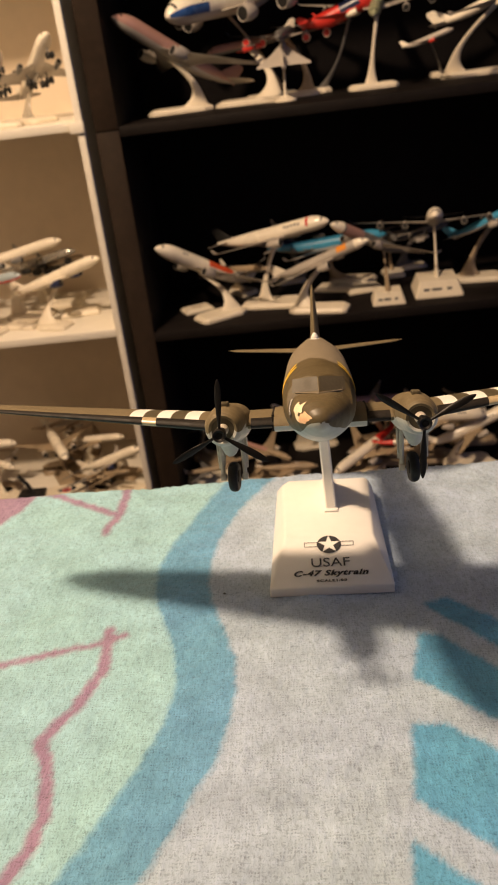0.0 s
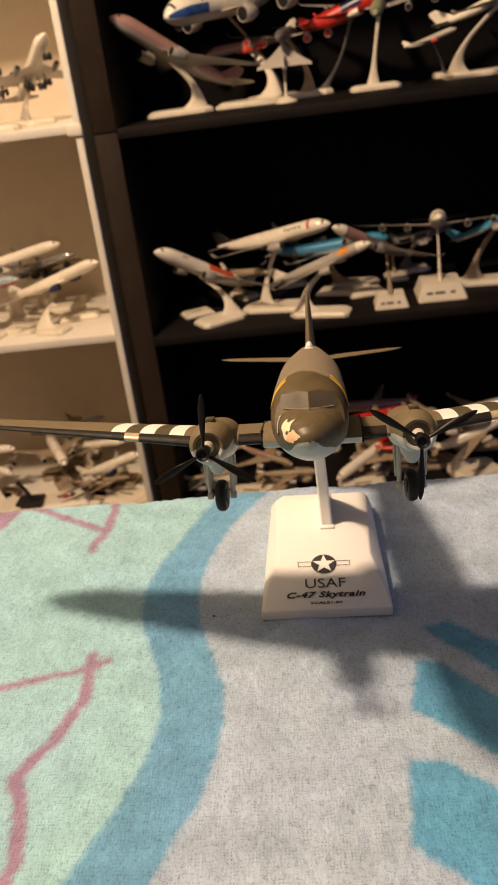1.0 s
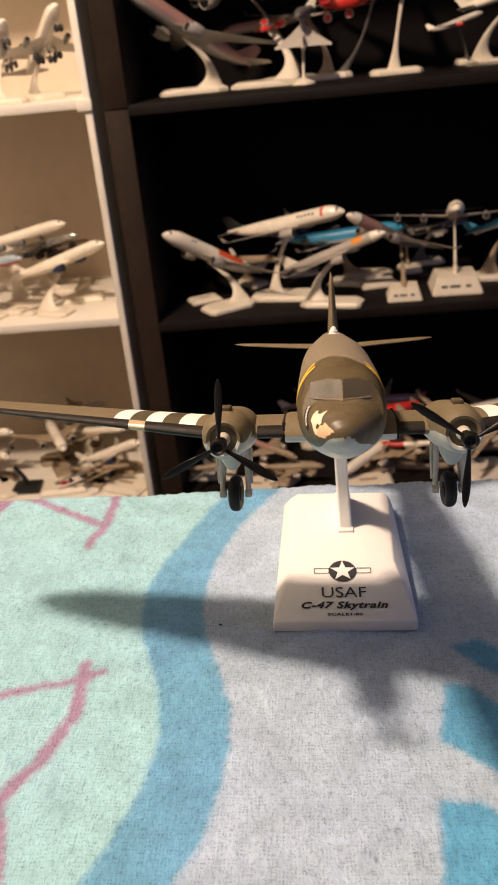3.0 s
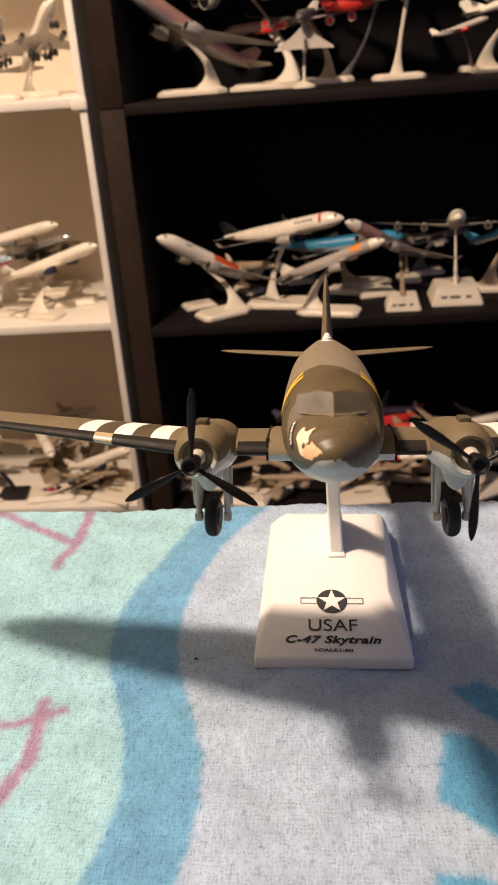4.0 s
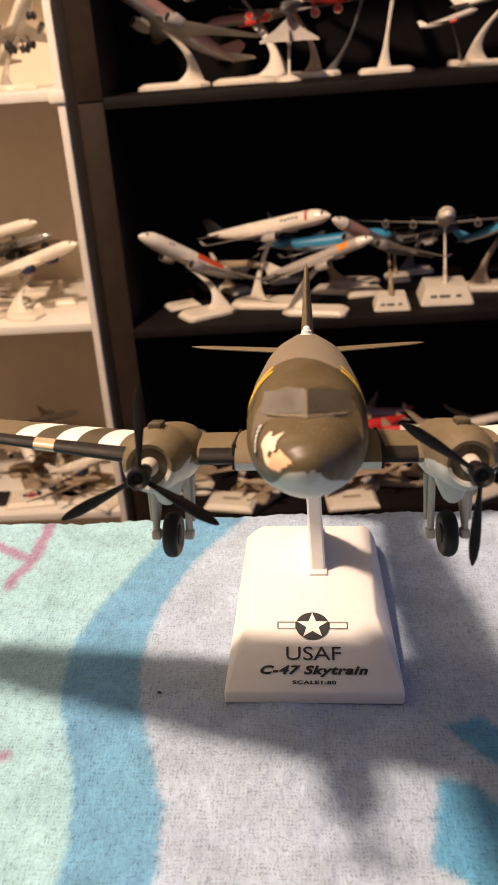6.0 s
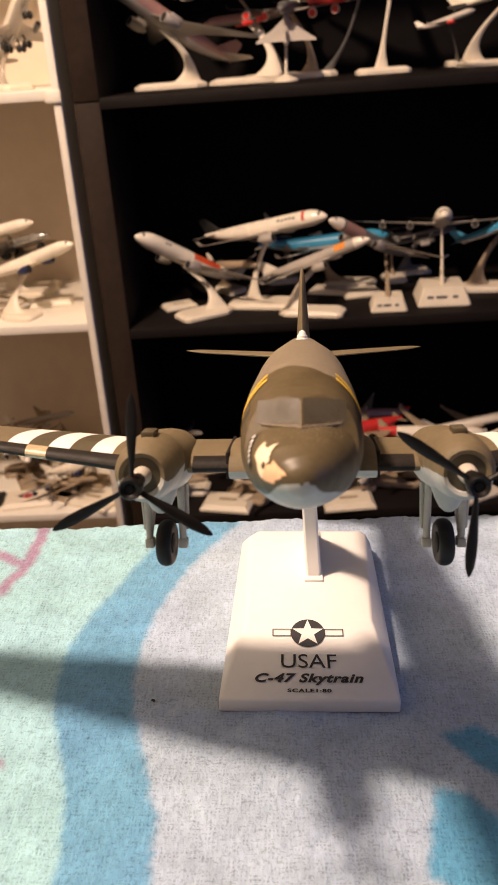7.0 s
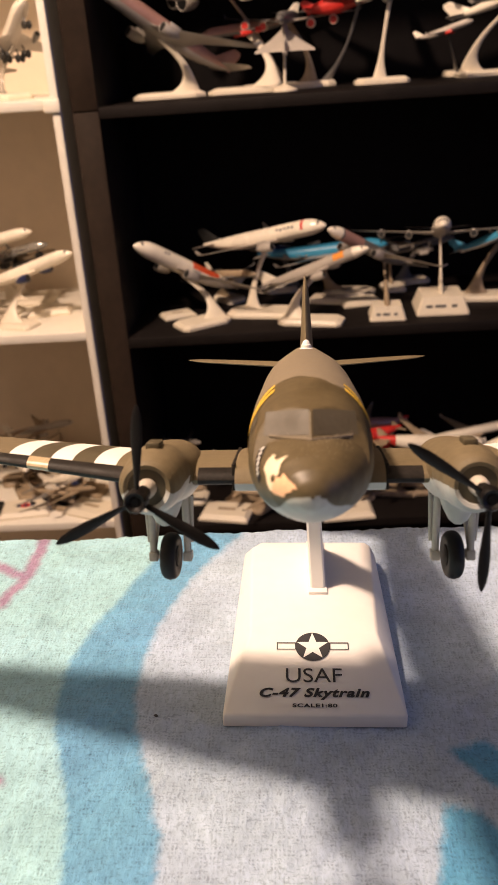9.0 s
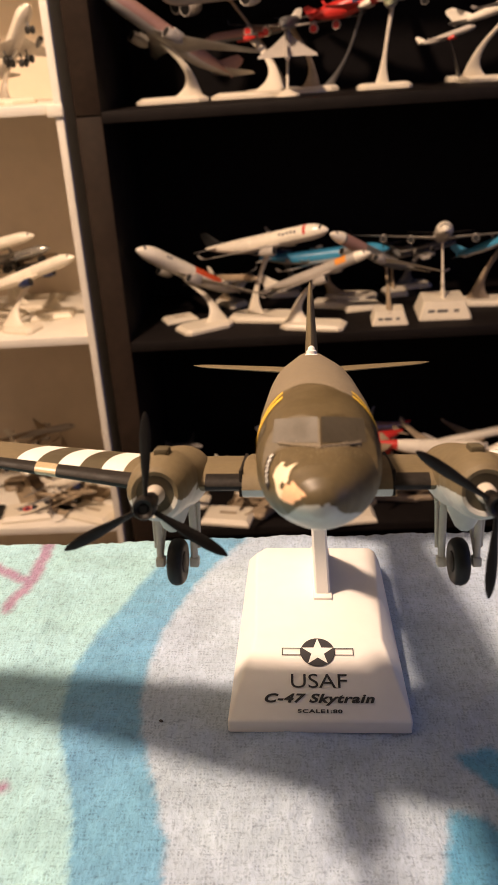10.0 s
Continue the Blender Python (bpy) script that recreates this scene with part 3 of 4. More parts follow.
def fin():
    rings = []
    for k in range(13):
        f = k / 12
        z = 0.022 + f * 0.0343
        tip = math.sqrt(max(0.0, 1 - max(0.0, (f - 0.72) / 0.283) ** 2))
        le, te = 0.163 + 0.022 * f, 0.211 - 0.002 * f
        mid = le * 0.35 + te * 0.65
        le, te = mid + (le - mid) * max(tip, 0.08), mid + (te - mid) * max(tip, 0.08)
        rings.append([(b * (1.7 - 0.5 * f), le + a, z) for a, b in aerofoil(te - le, 0.085, 8)])
    return loft(rings)


def blade(angle, length=0.0221):
    """One propeller blade, twisted, widest past the middle, with a round tip."""
    rings = []
    shape = [(0.10, 0.00075, 0.0008), (0.22, 0.0008, 0.0007), (0.40, 0.0012, 0.0005), (0.60, 0.00152, 0.0004), (0.78, 0.00148, 0.00033), (0.90, 0.0011, 0.00028), (0.97, 0.0006, 0.00022), (1.0, 0.0002, 0.0001)]
    for f, w, th in shape:
        tw = radians(38 - 24 * f)
        ring = []
        for k in range(10):
            a = 2 * math.pi * k / 10
            p, q = w * math.cos(a), th * math.sin(a)
            ring.append(Vector((length * f, p * math.sin(tw) * 0.6 + q, p * math.cos(tw))))
        rings.append(ring)
    bm = loft(rings)
    bmesh.ops.transform(bm, matrix=Matrix.Rotation(-angle, 4, "Y"), verts=bm.verts)
    return bm


def engine(pl, side, first):
    x = side * 0.0400
    cowl = [(0.0142, 0.0043), (0.0126, 0.0049), (0.0122, 0.0058), (0.0134, 0.0068), (0.0165, 0.0077), (0.0210, 0.0082), (0.0270, 0.0084), (0.0315, 0.0083), (0.0320, 0.0077)]
    steps = 160

    def two_tone(i, j):
        a = 2 * math.pi * (j + 0.5) / steps
        return 1 if math.sin(a) < -0.12 - 0.10 * math.sin(i * 0.12 + side) else 0
    cowl = [(a[0] + (c2[0] - a[0]) * k / 8, a[1] + (c2[1] - a[1]) * k / 8) for a, c2 in zip(cowl, cowl[1:]) for k in range(8)] + [cowl[-1]]
    c = part("engine_cowling", turned(cowl, steps=steps, at=(x, 0, 0), mat=two_tone), [OLIVE_MATT, BELLY], pl, "olive cowling with a grey underside")
    part("cowling_face", turned([(0.0132, 0.0047), (0.0148, 0.0045), (0.0156, 0.0034), (0.0158, 0.001)], steps=32, at=(x, 0, 0)), OLIVE_DARK, c)
    part("gear_case", turned([(0.0065, 0.0010), (0.0075, 0.0018), (0.0100, 0.0023), (0.0162, 0.0026)], steps=24, at=(x, 0, 0)), BEIGE, c, "pale round gear case")
    part("propeller_shaft", turned([(0.001, 0.0019), (0.0075, 0.0019)], steps=12, at=(x, 0, 0)), PROP, c)
    bm = box((x - 0.0018, 0.0225, 0.0076), (x + 0.0018, 0.0290, 0.0096), 0.0004)
    part("air_scoop", bm, OLIVE_DARK, c)
    # nacelle behind the cowling, over the wing and down to the wheel bay
    rings = []
    m = 120
    bay = ((0.0300, 0.0080, 0.0074, -0.0084), (0.0330, 0.0090, 0.0072, -0.0092), (0.0400, 0.0098, 0.0066, -0.0104), (0.0500, 0.0098, 0.0060, -0.0108), (0.0600, 0.0088, 0.0046, -0.0102), (0.0700, 0.0066, 0.0026, -0.0088), (0.0790, 0.0025, 0.0002, -0.0045))
    for s in [0.030 + 0.0007 * k for k in range(71)]:
        w, hi, lo = lerp_table(bay, s)
        rings.append([(x + w * math.copysign(abs(math.sin(a)) ** 0.9, math.sin(a)), s, (hi + lo) / 2 + (hi - lo) / 2 * math.cos(a)) for a in (2 * math.pi * k / m for k in range(m))])
    part("nacelle", loft(rings, mat=lambda i, j: 1 if rings[i][j][2] < -0.0025 + 0.0008 * math.sin(i * 0.2) else 0), [OLIVE_MATT, BELLY], pl, "olive engine nacelle with a grey underside")
    # propeller
    hub = part("propeller", turned([(-0.0024, 0.0010), (-0.0022, 0.0012), (-0.0026, 0.0016), (-0.0030, 0.0023), (-0.0022, 0.0027), (0.0012, 0.0027), (0.0018, 0.0020)], steps=28, at=(0, 0, 0)), PROP, pl, "black three-bladed propeller")
    hub.location = (x, 0, 0)
    for k in range(3):
        part("blade", blade(radians(first + 120 * k)), PROP, hub)
    # undercarriage
    gear = part("undercarriage_fairing", turned([(-0.0160, 0.0012), (-0.0148, 0.0026), (-0.012, 0.0040), (-0.007, 0.0058)], "Z", 24, at=(x, 0.038, 0)), BELLY, pl, "grey wheel fairing")
    for dx in (-0.0049, 0.0049):
        part("strut", tube([(x + dx, 0.0425, -0.009), (x + dx, 0.0445, -0.0195), (x + dx, 0.0455, -0.0268)], 0.00105), BEIGE, gear)
        part("drag_strut", tube([(x + dx * 0.9, 0.0600, -0.010), (x + dx, 0.0462, -0.0258)], 0.0007), BEIGE, gear)
        part("axle_block", box((x + dx - 0.0013, 0.0440, -0.0284), (x + dx + 0.0013, 0.0474, -0.0256), 0.0004), BEIGE, gear)
        part("side_brace", tube([(x + dx * 1.35, 0.0440, -0.009), (x + dx * 1.25, 0.0462, -0.0230)], 0.0006), BEIGE, gear)
    tyre = [(-0.0019, 0.0033), (-0.0022, 0.0047), (-0.0020, 0.0059), (-0.0013, 0.0066), (0.0, 0.0069), (0.0013, 0.0066), (0.0020, 0.0059), (0.0022, 0.0047), (0.0019, 0.0033)]
    w = part("wheel", turned(tyre, "X", 32), RUBBER, pl, "black rubber main wheel")
    w.location = (x, 0.0460, -0.0272)
    w.rotation_euler = (0, 0, radians(5 * side))
    part("wheel_hub", turned([(-0.0024, 0.0010), (-0.0022, 0.0028), (-0.0016, 0.0034), (0.0016, 0.0034), (0.0022, 0.0028), (0.0024, 0.0010)], "X", 20), BOOT, w)


def screen_pane(side, v0, v1, pl):
    """One glossy pane on a raked windscreen face, between two distances from the middle post."""
    bm = bmesh.new()
    pts = []
    for x, up in ((v0, 0.0010 - 0.10 * v0), (v1, 0.0010 - 0.10 * v1), (v1 - 0.0004, 0.0058 - 0.12 * v1), (v0, 0.0058 - 0.12 * v0)):
        s = SILL + SWEEP * x + up / RAKE
        pts.append(Vector((side * x, s, 0.0157 + up)))
    nrm = (pts[1] - pts[0]).cross(pts[3] - pts[0]).normalized()
    nrm = nrm if nrm.y < 0 else -nrm
    lo = [bm.verts.new(p + nrm * 0.00002) for p in pts]
    hi = [bm.verts.new(p + nrm * 0.00007) for p in pts]
    bm.faces.new(hi)
    for k in range(4):
        bm.faces.new((lo[k], lo[(k + 1) % 4], hi[(k + 1) % 4], hi[k]))
    bmesh.ops.recalc_face_normals(bm, faces=bm.faces)
    return part("windscreen_pane", bm, GLASS, pl, "glossy grey windscreen pane", smooth=False)


ART = [(0.38, 0.0), (0.50, 0.06), (0.45, 0.13), (0.55, 0.19), (0.60, 0.25), (0.98, 0.24), (0.80, 0.42), (0.68, 0.58), (0.52, 0.60), (0.47, 0.50), (0.30, 0.50), (0.25, 0.56), (0.36, 0.62), (0.46, 0.60), (0.60, 0.63), (0.66, 0.68), (0.85, 0.66),
       (0.93, 0.78), (1.0, 0.94), (0.90, 1.0), (0.75, 0.96), (0.56, 0.98), (0.40, 0.93), (0.25, 0.94), (0.12, 0.80), (0.02, 0.70), (0.0, 0.48), (0.10, 0.30), (0.05, 0.15), (0.20, 0.05)]


def nose_art(pl):
    """One painted emblem that follows the skin of the nose."""
    bm = bmesh.new()
    n = 44
    spots = {}
    for i in range(n):
        for j in range(n):
            if inside((i + 0.5) / n, (j + 0.5) / n, ART):
                q = []
                for a, b in ((i, j), (i + 1, j), (i + 1, j + 1), (i, j + 1)):
                    if (a, b) not in spots:
                        u, v = a / n, b / n
                        spots[a, b] = bm.verts.new(body_at(-0.0170 - 0.0012 * u - 0.0108 * v - 0.0004 * u * v, -1.12 + 0.86 * u - 0.88 * v + 0.10 * u * v, 0.00022))
                    q.append(spots[a, b])
                bm.faces.new(q).material_index = 0 if (j + 0.5) / n > 0.61 else 1
    bmesh.ops.recalc_face_normals(bm, faces=bm.faces)
    return part("nose_art", bm, [PEACH, CREAM], pl, "peach and cream painted emblem")


def transport_plane():
    pl = thing("model_airplane", PLANE, "olive-drab twin-propeller transport model with black-and-white wing bands, on its stand", "model airplane")
    s1 = [-0.0300, -0.0297, -0.0293, -0.0288, -0.0282] + [-0.0276 + 0.0004 * k for k in range(120)] + [0.0204, 0.0212, 0.022]
    part("nose_section", skin(s1, 216), [OLIVE_GLOSS, BELLY, OLIVE_DUSTY], pl, "glossy olive nose with a grey chin")
    s2 = [0.022 + 0.005 * k for k in range(38)] + [0.2120]
    part("fuselage", skin(s2, 96), [OLIVE_DUSTY, BELLY, OLIVE_DUSTY], pl, "dusty olive fuselage with a grey belly")
    for side in (-1, 1):
        part("wing", wing_half(side), [OLIVE_MATT, BELLY, BOOT, STRIPE, LENS, OLIVE_DARK], pl, "olive wing with white bands and a black leading edge")
        part("tailplane", tail_half(side), OLIVE_MATT, pl)
        # wing root fillet block beside the fuselage
        rings = [[(side * x, 0.029 + a * k2, -0.0026 + b * k2) for a, b in aerofoil(0.054, 0.20, 12)] for x, k2 in ((0.009, 1.0), (0.0190, 1.0), (0.0198, 0.96))]
        part("wing_fillet", loft(rings, mat=lambda i, j: 1 if j >= 12 else 0), [OLIVE_MATT, BELLY], pl)
        part("panel_gap", box((side * 0.0203 - 0.0005, 0.0325, -0.0052), (side * 0.0203 + 0.0005, 0.060, 0.0020), 0.0002), BOOT, pl)
        # windscreen panes lie on the two raked faces
        screen_pane(side, 0.0004, 0.0102, pl)
        body_patch("side_window", lambda u, v: 0.0010 + 0.0050 * v, lambda u, v, sd=side: sd * (0.98 + 0.26 * u), 4, 4, GLASS, pl, "", 0.0002)
        for off in (0.0, 0.0054):
            body_patch("yellow_stripe", lambda u, v, o=off: 0.0120 + o + 0.0026 * v - (0.0055 + 0.9 * o) * u * (1.5 - 0.5 * u), lambda u, v, sd=side: sd * (0.58 + 1.25 * u), 18, 2, YELLOW, pl, "yellow painted stripe", 0.00022)
    # dusty ledge where the raked panes meet the nose deck
    ledge = []
    for k in range(-20, 21):
        x = 0.0088 * k / 20
        s = SILL + SWEEP * abs(x)
        a = math.asin(min(abs(x) / lerp_table(BODY, s)[0], 0.98) ** (1 / 0.96))
        ledge.append((x, s - 0.0002, body_at(s, a).z + 0.00008))
    part("windscreen_ledge", tube(ledge, 0.00032, 8), OLIVE_DUSTY, pl, "dusty worn ledge under the windscreen")
    part("fin", fin(), OLIVE_MATT, pl)
    part("aerial_mount", turned([(0.0250, 0.0026), (0.0266, 0.0026), (0.0268, 0.0021), (0.0280, 0.0020), (0.0282, 0.0016), (0.0294, 0.0012), (0.0300, 0.0004)], "Z", 16, at=(0, 0.143, 0)), STRIPE, pl, "small white cone ahead of the fin")
    nose_art(pl)
    body_patch("mark_outline", lambda u, v: -0.0104 - 0.0080 * u + 0.0011 * v, lambda u, v: -(0.82 + 0.62 * u + 0.19 * v), 12, 2, INK, pl, "dark outline behind small white marks", 0.0002)
    for k in range(6):
        body_patch("nose_mark", lambda u, v, o=k: -0.0108 - 0.00125 * o + 0.0008 * v, lambda u, v, o=k: -(0.87 + 0.098 * o + 0.11 * u), 2, 2, STRIPE, pl, "small white painted mark", 0.0003)
    # settled dust: grains along the ledge and over the nose deck
    rng = random.Random(7)
    bm = bmesh.new()
    for k in range(420):
        along_ledge = k < 320
        x = rng.uniform(-0.001, 0.0088) if rng.random() < 0.75 else rng.uniform(-0.0085, 0.0)
        s = SILL + SWEEP * abs(x) + (rng.gauss(-0.0002, 0.0004) if along_ledge else -abs(rng.gauss(0.0, 0.006)))
        w = lerp_table(BODY, s)[0]
        if abs(x) > 0.9 * w:
            continue
        spot = body_at(s, math.copysign(math.asin(abs(x) / w), x), 0.00008)
        size = rng.uniform(0.00005, 0.00012)
        bmesh.ops.create_icosphere(bm, subdivisions=1, radius=size, matrix=Matrix.Translation(spot))
    tagged(part("dust_grain", bm, DUST_GRAIN, pl, "pale dust grains settled under the windscreen"), kind="stuff")
    engine(pl, -1, 88.0)
    engine(pl, 1, 146.0)
    return pl


transport_plane()


# ---- the bookcases ----
FRONT, BACK = 1.400, 1.700
LEVELS = (0.08, 0.357, 0.705, 1.051, 1.40, 1.75)


def bookcase(name, x0, x1, board, side_mat, edge_mat, back_mat, label, levels, top=1.80, thick=0.018, shelf=0.016, seam=None):
    b = thing(name, Matrix.Translation((x0, FRONT, 0)), label, "bookcase")
    w, d, th = x1 - x0, BACK - FRONT, thick
    for x in (0, w - th):
        side = part("side_panel", box((x, 0.004, 0), (x + th, d, top), 0.0008), side_mat, b)
        for lo, hi in ((0, seam - 0.001), (seam + 0.001, top)) if seam else ((0, top),):
            part("edge_band", box((x, 0, lo), (x + th, 0.004, hi), 0.0012), edge_mat, side)
    part("back_panel", box((th, d - 0.005, 0.0), (w - th, d, top), 0), back_mat, b, smooth=False)
    for z in levels:
        part("shelf", box((th, 0.001, z - shelf), (w - th, d - 0.005, z), 0.0012), board, b)
    part("top_board", box((0, 0, top), (w, d, top + 0.018), 0.0012), board, b)
    return b


black = bookcase("bookcase", -0.2840, 0.66, BLACK_WOOD, BLACK_WOOD, BROWN_EDGE, BLACK_BACK, "tall black bookcase full of model airplanes", LEVELS, thick=0.038, seam=1.046)
white = bookcase("bookcase", -1.00, -0.3015, WHITE_WOOD, WHITE_WOOD, WHITE_WOOD, WHITE_BACK, "white bookcase crowded with model airplanes", [z + 0.015 for z in LEVELS], thick=0.0115, shelf=0.014)
clip = box((0.6985 - 0.022, -0.005, 1.048), (0.6985 + 0.002, -0.0005, 1.066), 0.0025)
part("corner_clip", clip, WHITE_WOOD, white)


# ---- model airliners ----
def airliner(nose, tail, stand, shelf, top=None, belly=None, fin_mat=None, engine_mat=None, accent=None, engines=2, wing_mat=None, roll=0.0, fat=1.0, span=1.0, stand_turn=None, base_size=(0.092, 0.052), label="", arm=1.0, slim=1.0, base_h=0.009, arm_mat=None, gear=False, fin_h=1.0, bars=0, tip_mat=None, engine_size=1.0, hold=0.03, intake_mat=None, stand_mat=None):
    """A model airliner between nose and tail on a curved stand. accent: (material, from, to, lowest, highest) along the body."""
    top, belly, wing_mat, fin_mat, engine_mat = top or M_WHITE, belly or M_GREY, wing_mat or M_GREY, fin_mat or M_WHITE, engine_mat or M_GREY
    nose, tail = Vector(nose), Vector(tail)
    long = (nose - tail).length
    ahead = (nose - tail).normalized()
    side = ahead.cross(Vector((0, 0, 1))).normalized()
    up = side.cross(ahead)
    rot = Matrix((ahead, -side, up)).transposed().to_4x4() @ Matrix.Rotation(radians(roll), 4, "X")
    sx, sy = stand
    root = thing("model_airplane", Matrix.Translation((sx, sy, shelf)), label, "model airplane", "model airplanes on the shelves")
    place = Matrix.Translation((nose + tail) / 2 - Vector((sx, sy, shelf))) @ rot
    r = 0.050 * long * fat
    n = 28
    prof = [(0.5, 0.03, -0.22), (0.496, 0.15, -0.21), (0.485, 0.33, -0.18), (0.465, 0.54, -0.13), (0.44, 0.73, -0.08), (0.41, 0.88, -0.04), (0.37, 0.98, -0.01), (0.33, 1.0, 0), (0.2, 1.0, 0), (0.05, 1.0, 0), (-0.1, 1.0, 0), (-0.18, 0.98, 0.02), (-0.27, 0.84, 0.13),
            (-0.36, 0.61, 0.32), (-0.44, 0.35, 0.52), (-0.485, 0.18, 0.66), (-0.5, 0.05, 0.74)]
    fine = []
    for a, b in zip(prof, prof[1:]):
        for k in range(4):
            fine.append([a[q] + (b[q] - a[q]) * k / 4 for q in range(3)])
    fine.append(list(prof[-1]))
    rings = [[(f * long, r * w * math.sin(2 * math.pi * k / n), r * (u + w * math.cos(2 * math.pi * k / n))) for k in range(n)] for f, w, u in fine]

    def mat(i, j):
        f = fine[i][0]
        c = math.cos(2 * math.pi * (j + 0.5) / n)
        if 0.451 < f < 0.463 and c > 0.4:
            return 3
        if accent and accent[1] < f < accent[2] and accent[3] < c < accent[4]:
            return 2
        if tip_mat and f > 0.37:
            return 4
        return 1 if c < -0.35 else 0
    bm = loft(rings, mat=mat)
    bmesh.ops.transform(bm, matrix=place, verts=bm.verts)
    part("fuselage", bm, [top, belly, accent[0] if accent else top, M_BLACK, tip_mat or top], root)
    for s in (-1, 1):
        # the wing: swept, kinked behind the engine, with a small upturned tip
        rings = []
        for f, le, ch, z in ((0.04, 0.165, 0.27, -0.60), (0.14, 0.125, 0.225, -0.55), (0.34, 0.035, 0.145, -0.32), (0.66, -0.085, 0.090, 0.0), (0.93, -0.185, 0.050, 0.28), (0.975, -0.208, 0.036, 0.42), (1.0, -0.235, 0.020, 1.0)):
            rings.append([(long * le - a, s * f * span * long / 2, r * z + b) for a, b in aerofoil(ch * long, 0.095, 7)])
        bm = loft(rings)
        bmesh.ops.transform(bm, matrix=place, verts=bm.verts)
        part("wing", bm, wing_mat, root)
        rings = []
        for f, le, ch in ((0.01, -0.375, 0.115), (0.10, -0.415, 0.075), (0.185, -0.452, 0.035)):
            rings.append([(long * le - a, s * f * span * long, r * (0.50 + f * 1.5) + b) for a, b in aerofoil(ch * long, 0.09, 5)])
        bm = loft(rings)
        bmesh.ops.transform(bm, matrix=place, verts=bm.verts)
        part("tailplane", bm, wing_mat, root)
        for f, le in ((0.33, 0.085), (0.62, -0.03))[: engines // 2]:
            er = 0.030 * long * (1.1 if engines == 2 else 0.85) * engine_size
            ey, ez = s * f * span * long / 2, r * (-0.32 if f < 0.5 else -0.02) - er * 1.15
            bm = turned([(0.058, 0.80), (0.062, 0.92), (0.056, 1.0), (0.02, 1.02), (-0.02, 0.85), (-0.045, 0.55), (-0.06, 0.25)], "X", 18, mat=None)
            bmesh.ops.transform(bm, matrix=Matrix.Translation((long * le, ey, ez)) @ Matrix.Diagonal((long, er, er, 1)), verts=bm.verts)
            bmesh.ops.transform(bm, matrix=place, verts=bm.verts)
            e = part("engine", bm, engine_mat, root)
            bm = turned([(0.0625, 0.78), (0.0605, 0.80), (0.045, 0.70), (0.048, 0.2), (0.060, 0.05)], "X", 14)
            bmesh.ops.transform(bm, matrix=Matrix.Translation((long * le, ey, ez)) @ Matrix.Diagonal((long, er, er, 1)), verts=bm.verts)
            bmesh.ops.transform(bm, matrix=place, verts=bm.verts)
            part("intake", bm, intake_mat or M_BLACK, e)
            bm = box((long * (le - 0.05), ey - 0.006 * long, ez + er * 0.6), (long * (le + 0.02), ey + 0.006 * long, ez + er * 1.5), 0.0004)
            bmesh.ops.transform(bm, matrix=place, verts=bm.verts)
            part("pylon", bm, wing_mat, e)
    rings = []
    for z, le, ch in ((0.3, -0.31, 0.175), (1.0, -0.345, 0.14), (2.6, -0.43, 0.085), (3.1, -0.46, 0.05)):
        rings.append([(long * le - a, b, r * (0.3 + (z - 0.3) * fin_h) / max(fat, 0.9)) for a, b in aerofoil(ch * long, 0.09, 5)])
    bm = loft(rings)
    bmesh.ops.transform(bm, matrix=place, verts=bm.verts)
    part("fin", bm, fin_mat, root)
    # unreadable lettering along both sides of the cabin
    for k in range(bars):
        for s in (-1, 1):
            f = 0.26 - 0.030 * k
            a0 = math.asin(0.42 if k % 3 else 0.36)
            bm = bmesh.new()
            g = [[bm.verts.new(place @ Vector((long * (f + q * 0.020), s * 1.012 * r * math.cos(a), 1.012 * r * math.sin(a)))) for q in (0, 1)] for a in (a0, a0 + 0.16, a0 + 0.30)]
            for u in range(2):
                bm.faces.new((g[u][0], g[u][1], g[u + 1][1], g[u + 1][0]))
            part("lettering", bm, M_DGREY, root)
    if gear:
        for f, y in ((0.36, 0.0), (0.0, 0.10), (0.0, -0.10), (-0.05, 0.06), (-0.05, -0.06)):
            foot = Vector((f * long, y * long, -r * 2.0))
            g = part("landing_gear", tube([place @ Vector((f * long, y * long, -r * 0.7)), place @ foot], 0.0015, 8), M_DGREY, root)
            for s in (-1, 1):
                bm = turned([(-0.0015, 0.002), (-0.002, 0.0052), (0.0, 0.0062), (0.002, 0.0052), (0.0015, 0.002)], "Y", 14, at=foot + Vector((0, s * 0.004, 0)))
                bmesh.ops.transform(bm, matrix=place, verts=bm.verts)
                part("wheel", bm, M_BLACK, g)
    # stand: a low bevelled slab and a curved arm with a broad foot
    turn = Matrix.Rotation(math.atan2(ahead.y, ahead.x) if stand_turn is None else radians(stand_turn), 4, "Z")
    lx, ly = base_size
    c = 0.14 * ly
    o = [(lx / 2, -ly / 2 + c), (lx / 2, ly / 2 - c), (lx / 2 - c, ly / 2), (-lx / 2 + 2 * c, ly / 2), (-lx / 2, ly * 0.28), (-lx / 2, -ly * 0.28), (-lx / 2 + 2 * c, -ly / 2), (lx / 2 - c, -ly / 2)]
    if base_h >= 0.015:
        o = [(lx / 2, -ly / 2 + 0.003), (lx / 2, ly / 2 - 0.003), (lx / 2 - 0.003, ly / 2), (-lx / 2 + 0.003, ly / 2), (-lx / 2, ly / 2 - 0.003), (-lx / 2, -ly / 2 + 0.003), (-lx / 2 + 0.003, -ly / 2), (lx / 2 - 0.003, -ly / 2)]
    rim = 0.55 if base_h < 0.015 else 0.12
    cut = 0.86 if base_h < 0.015 else 0.78
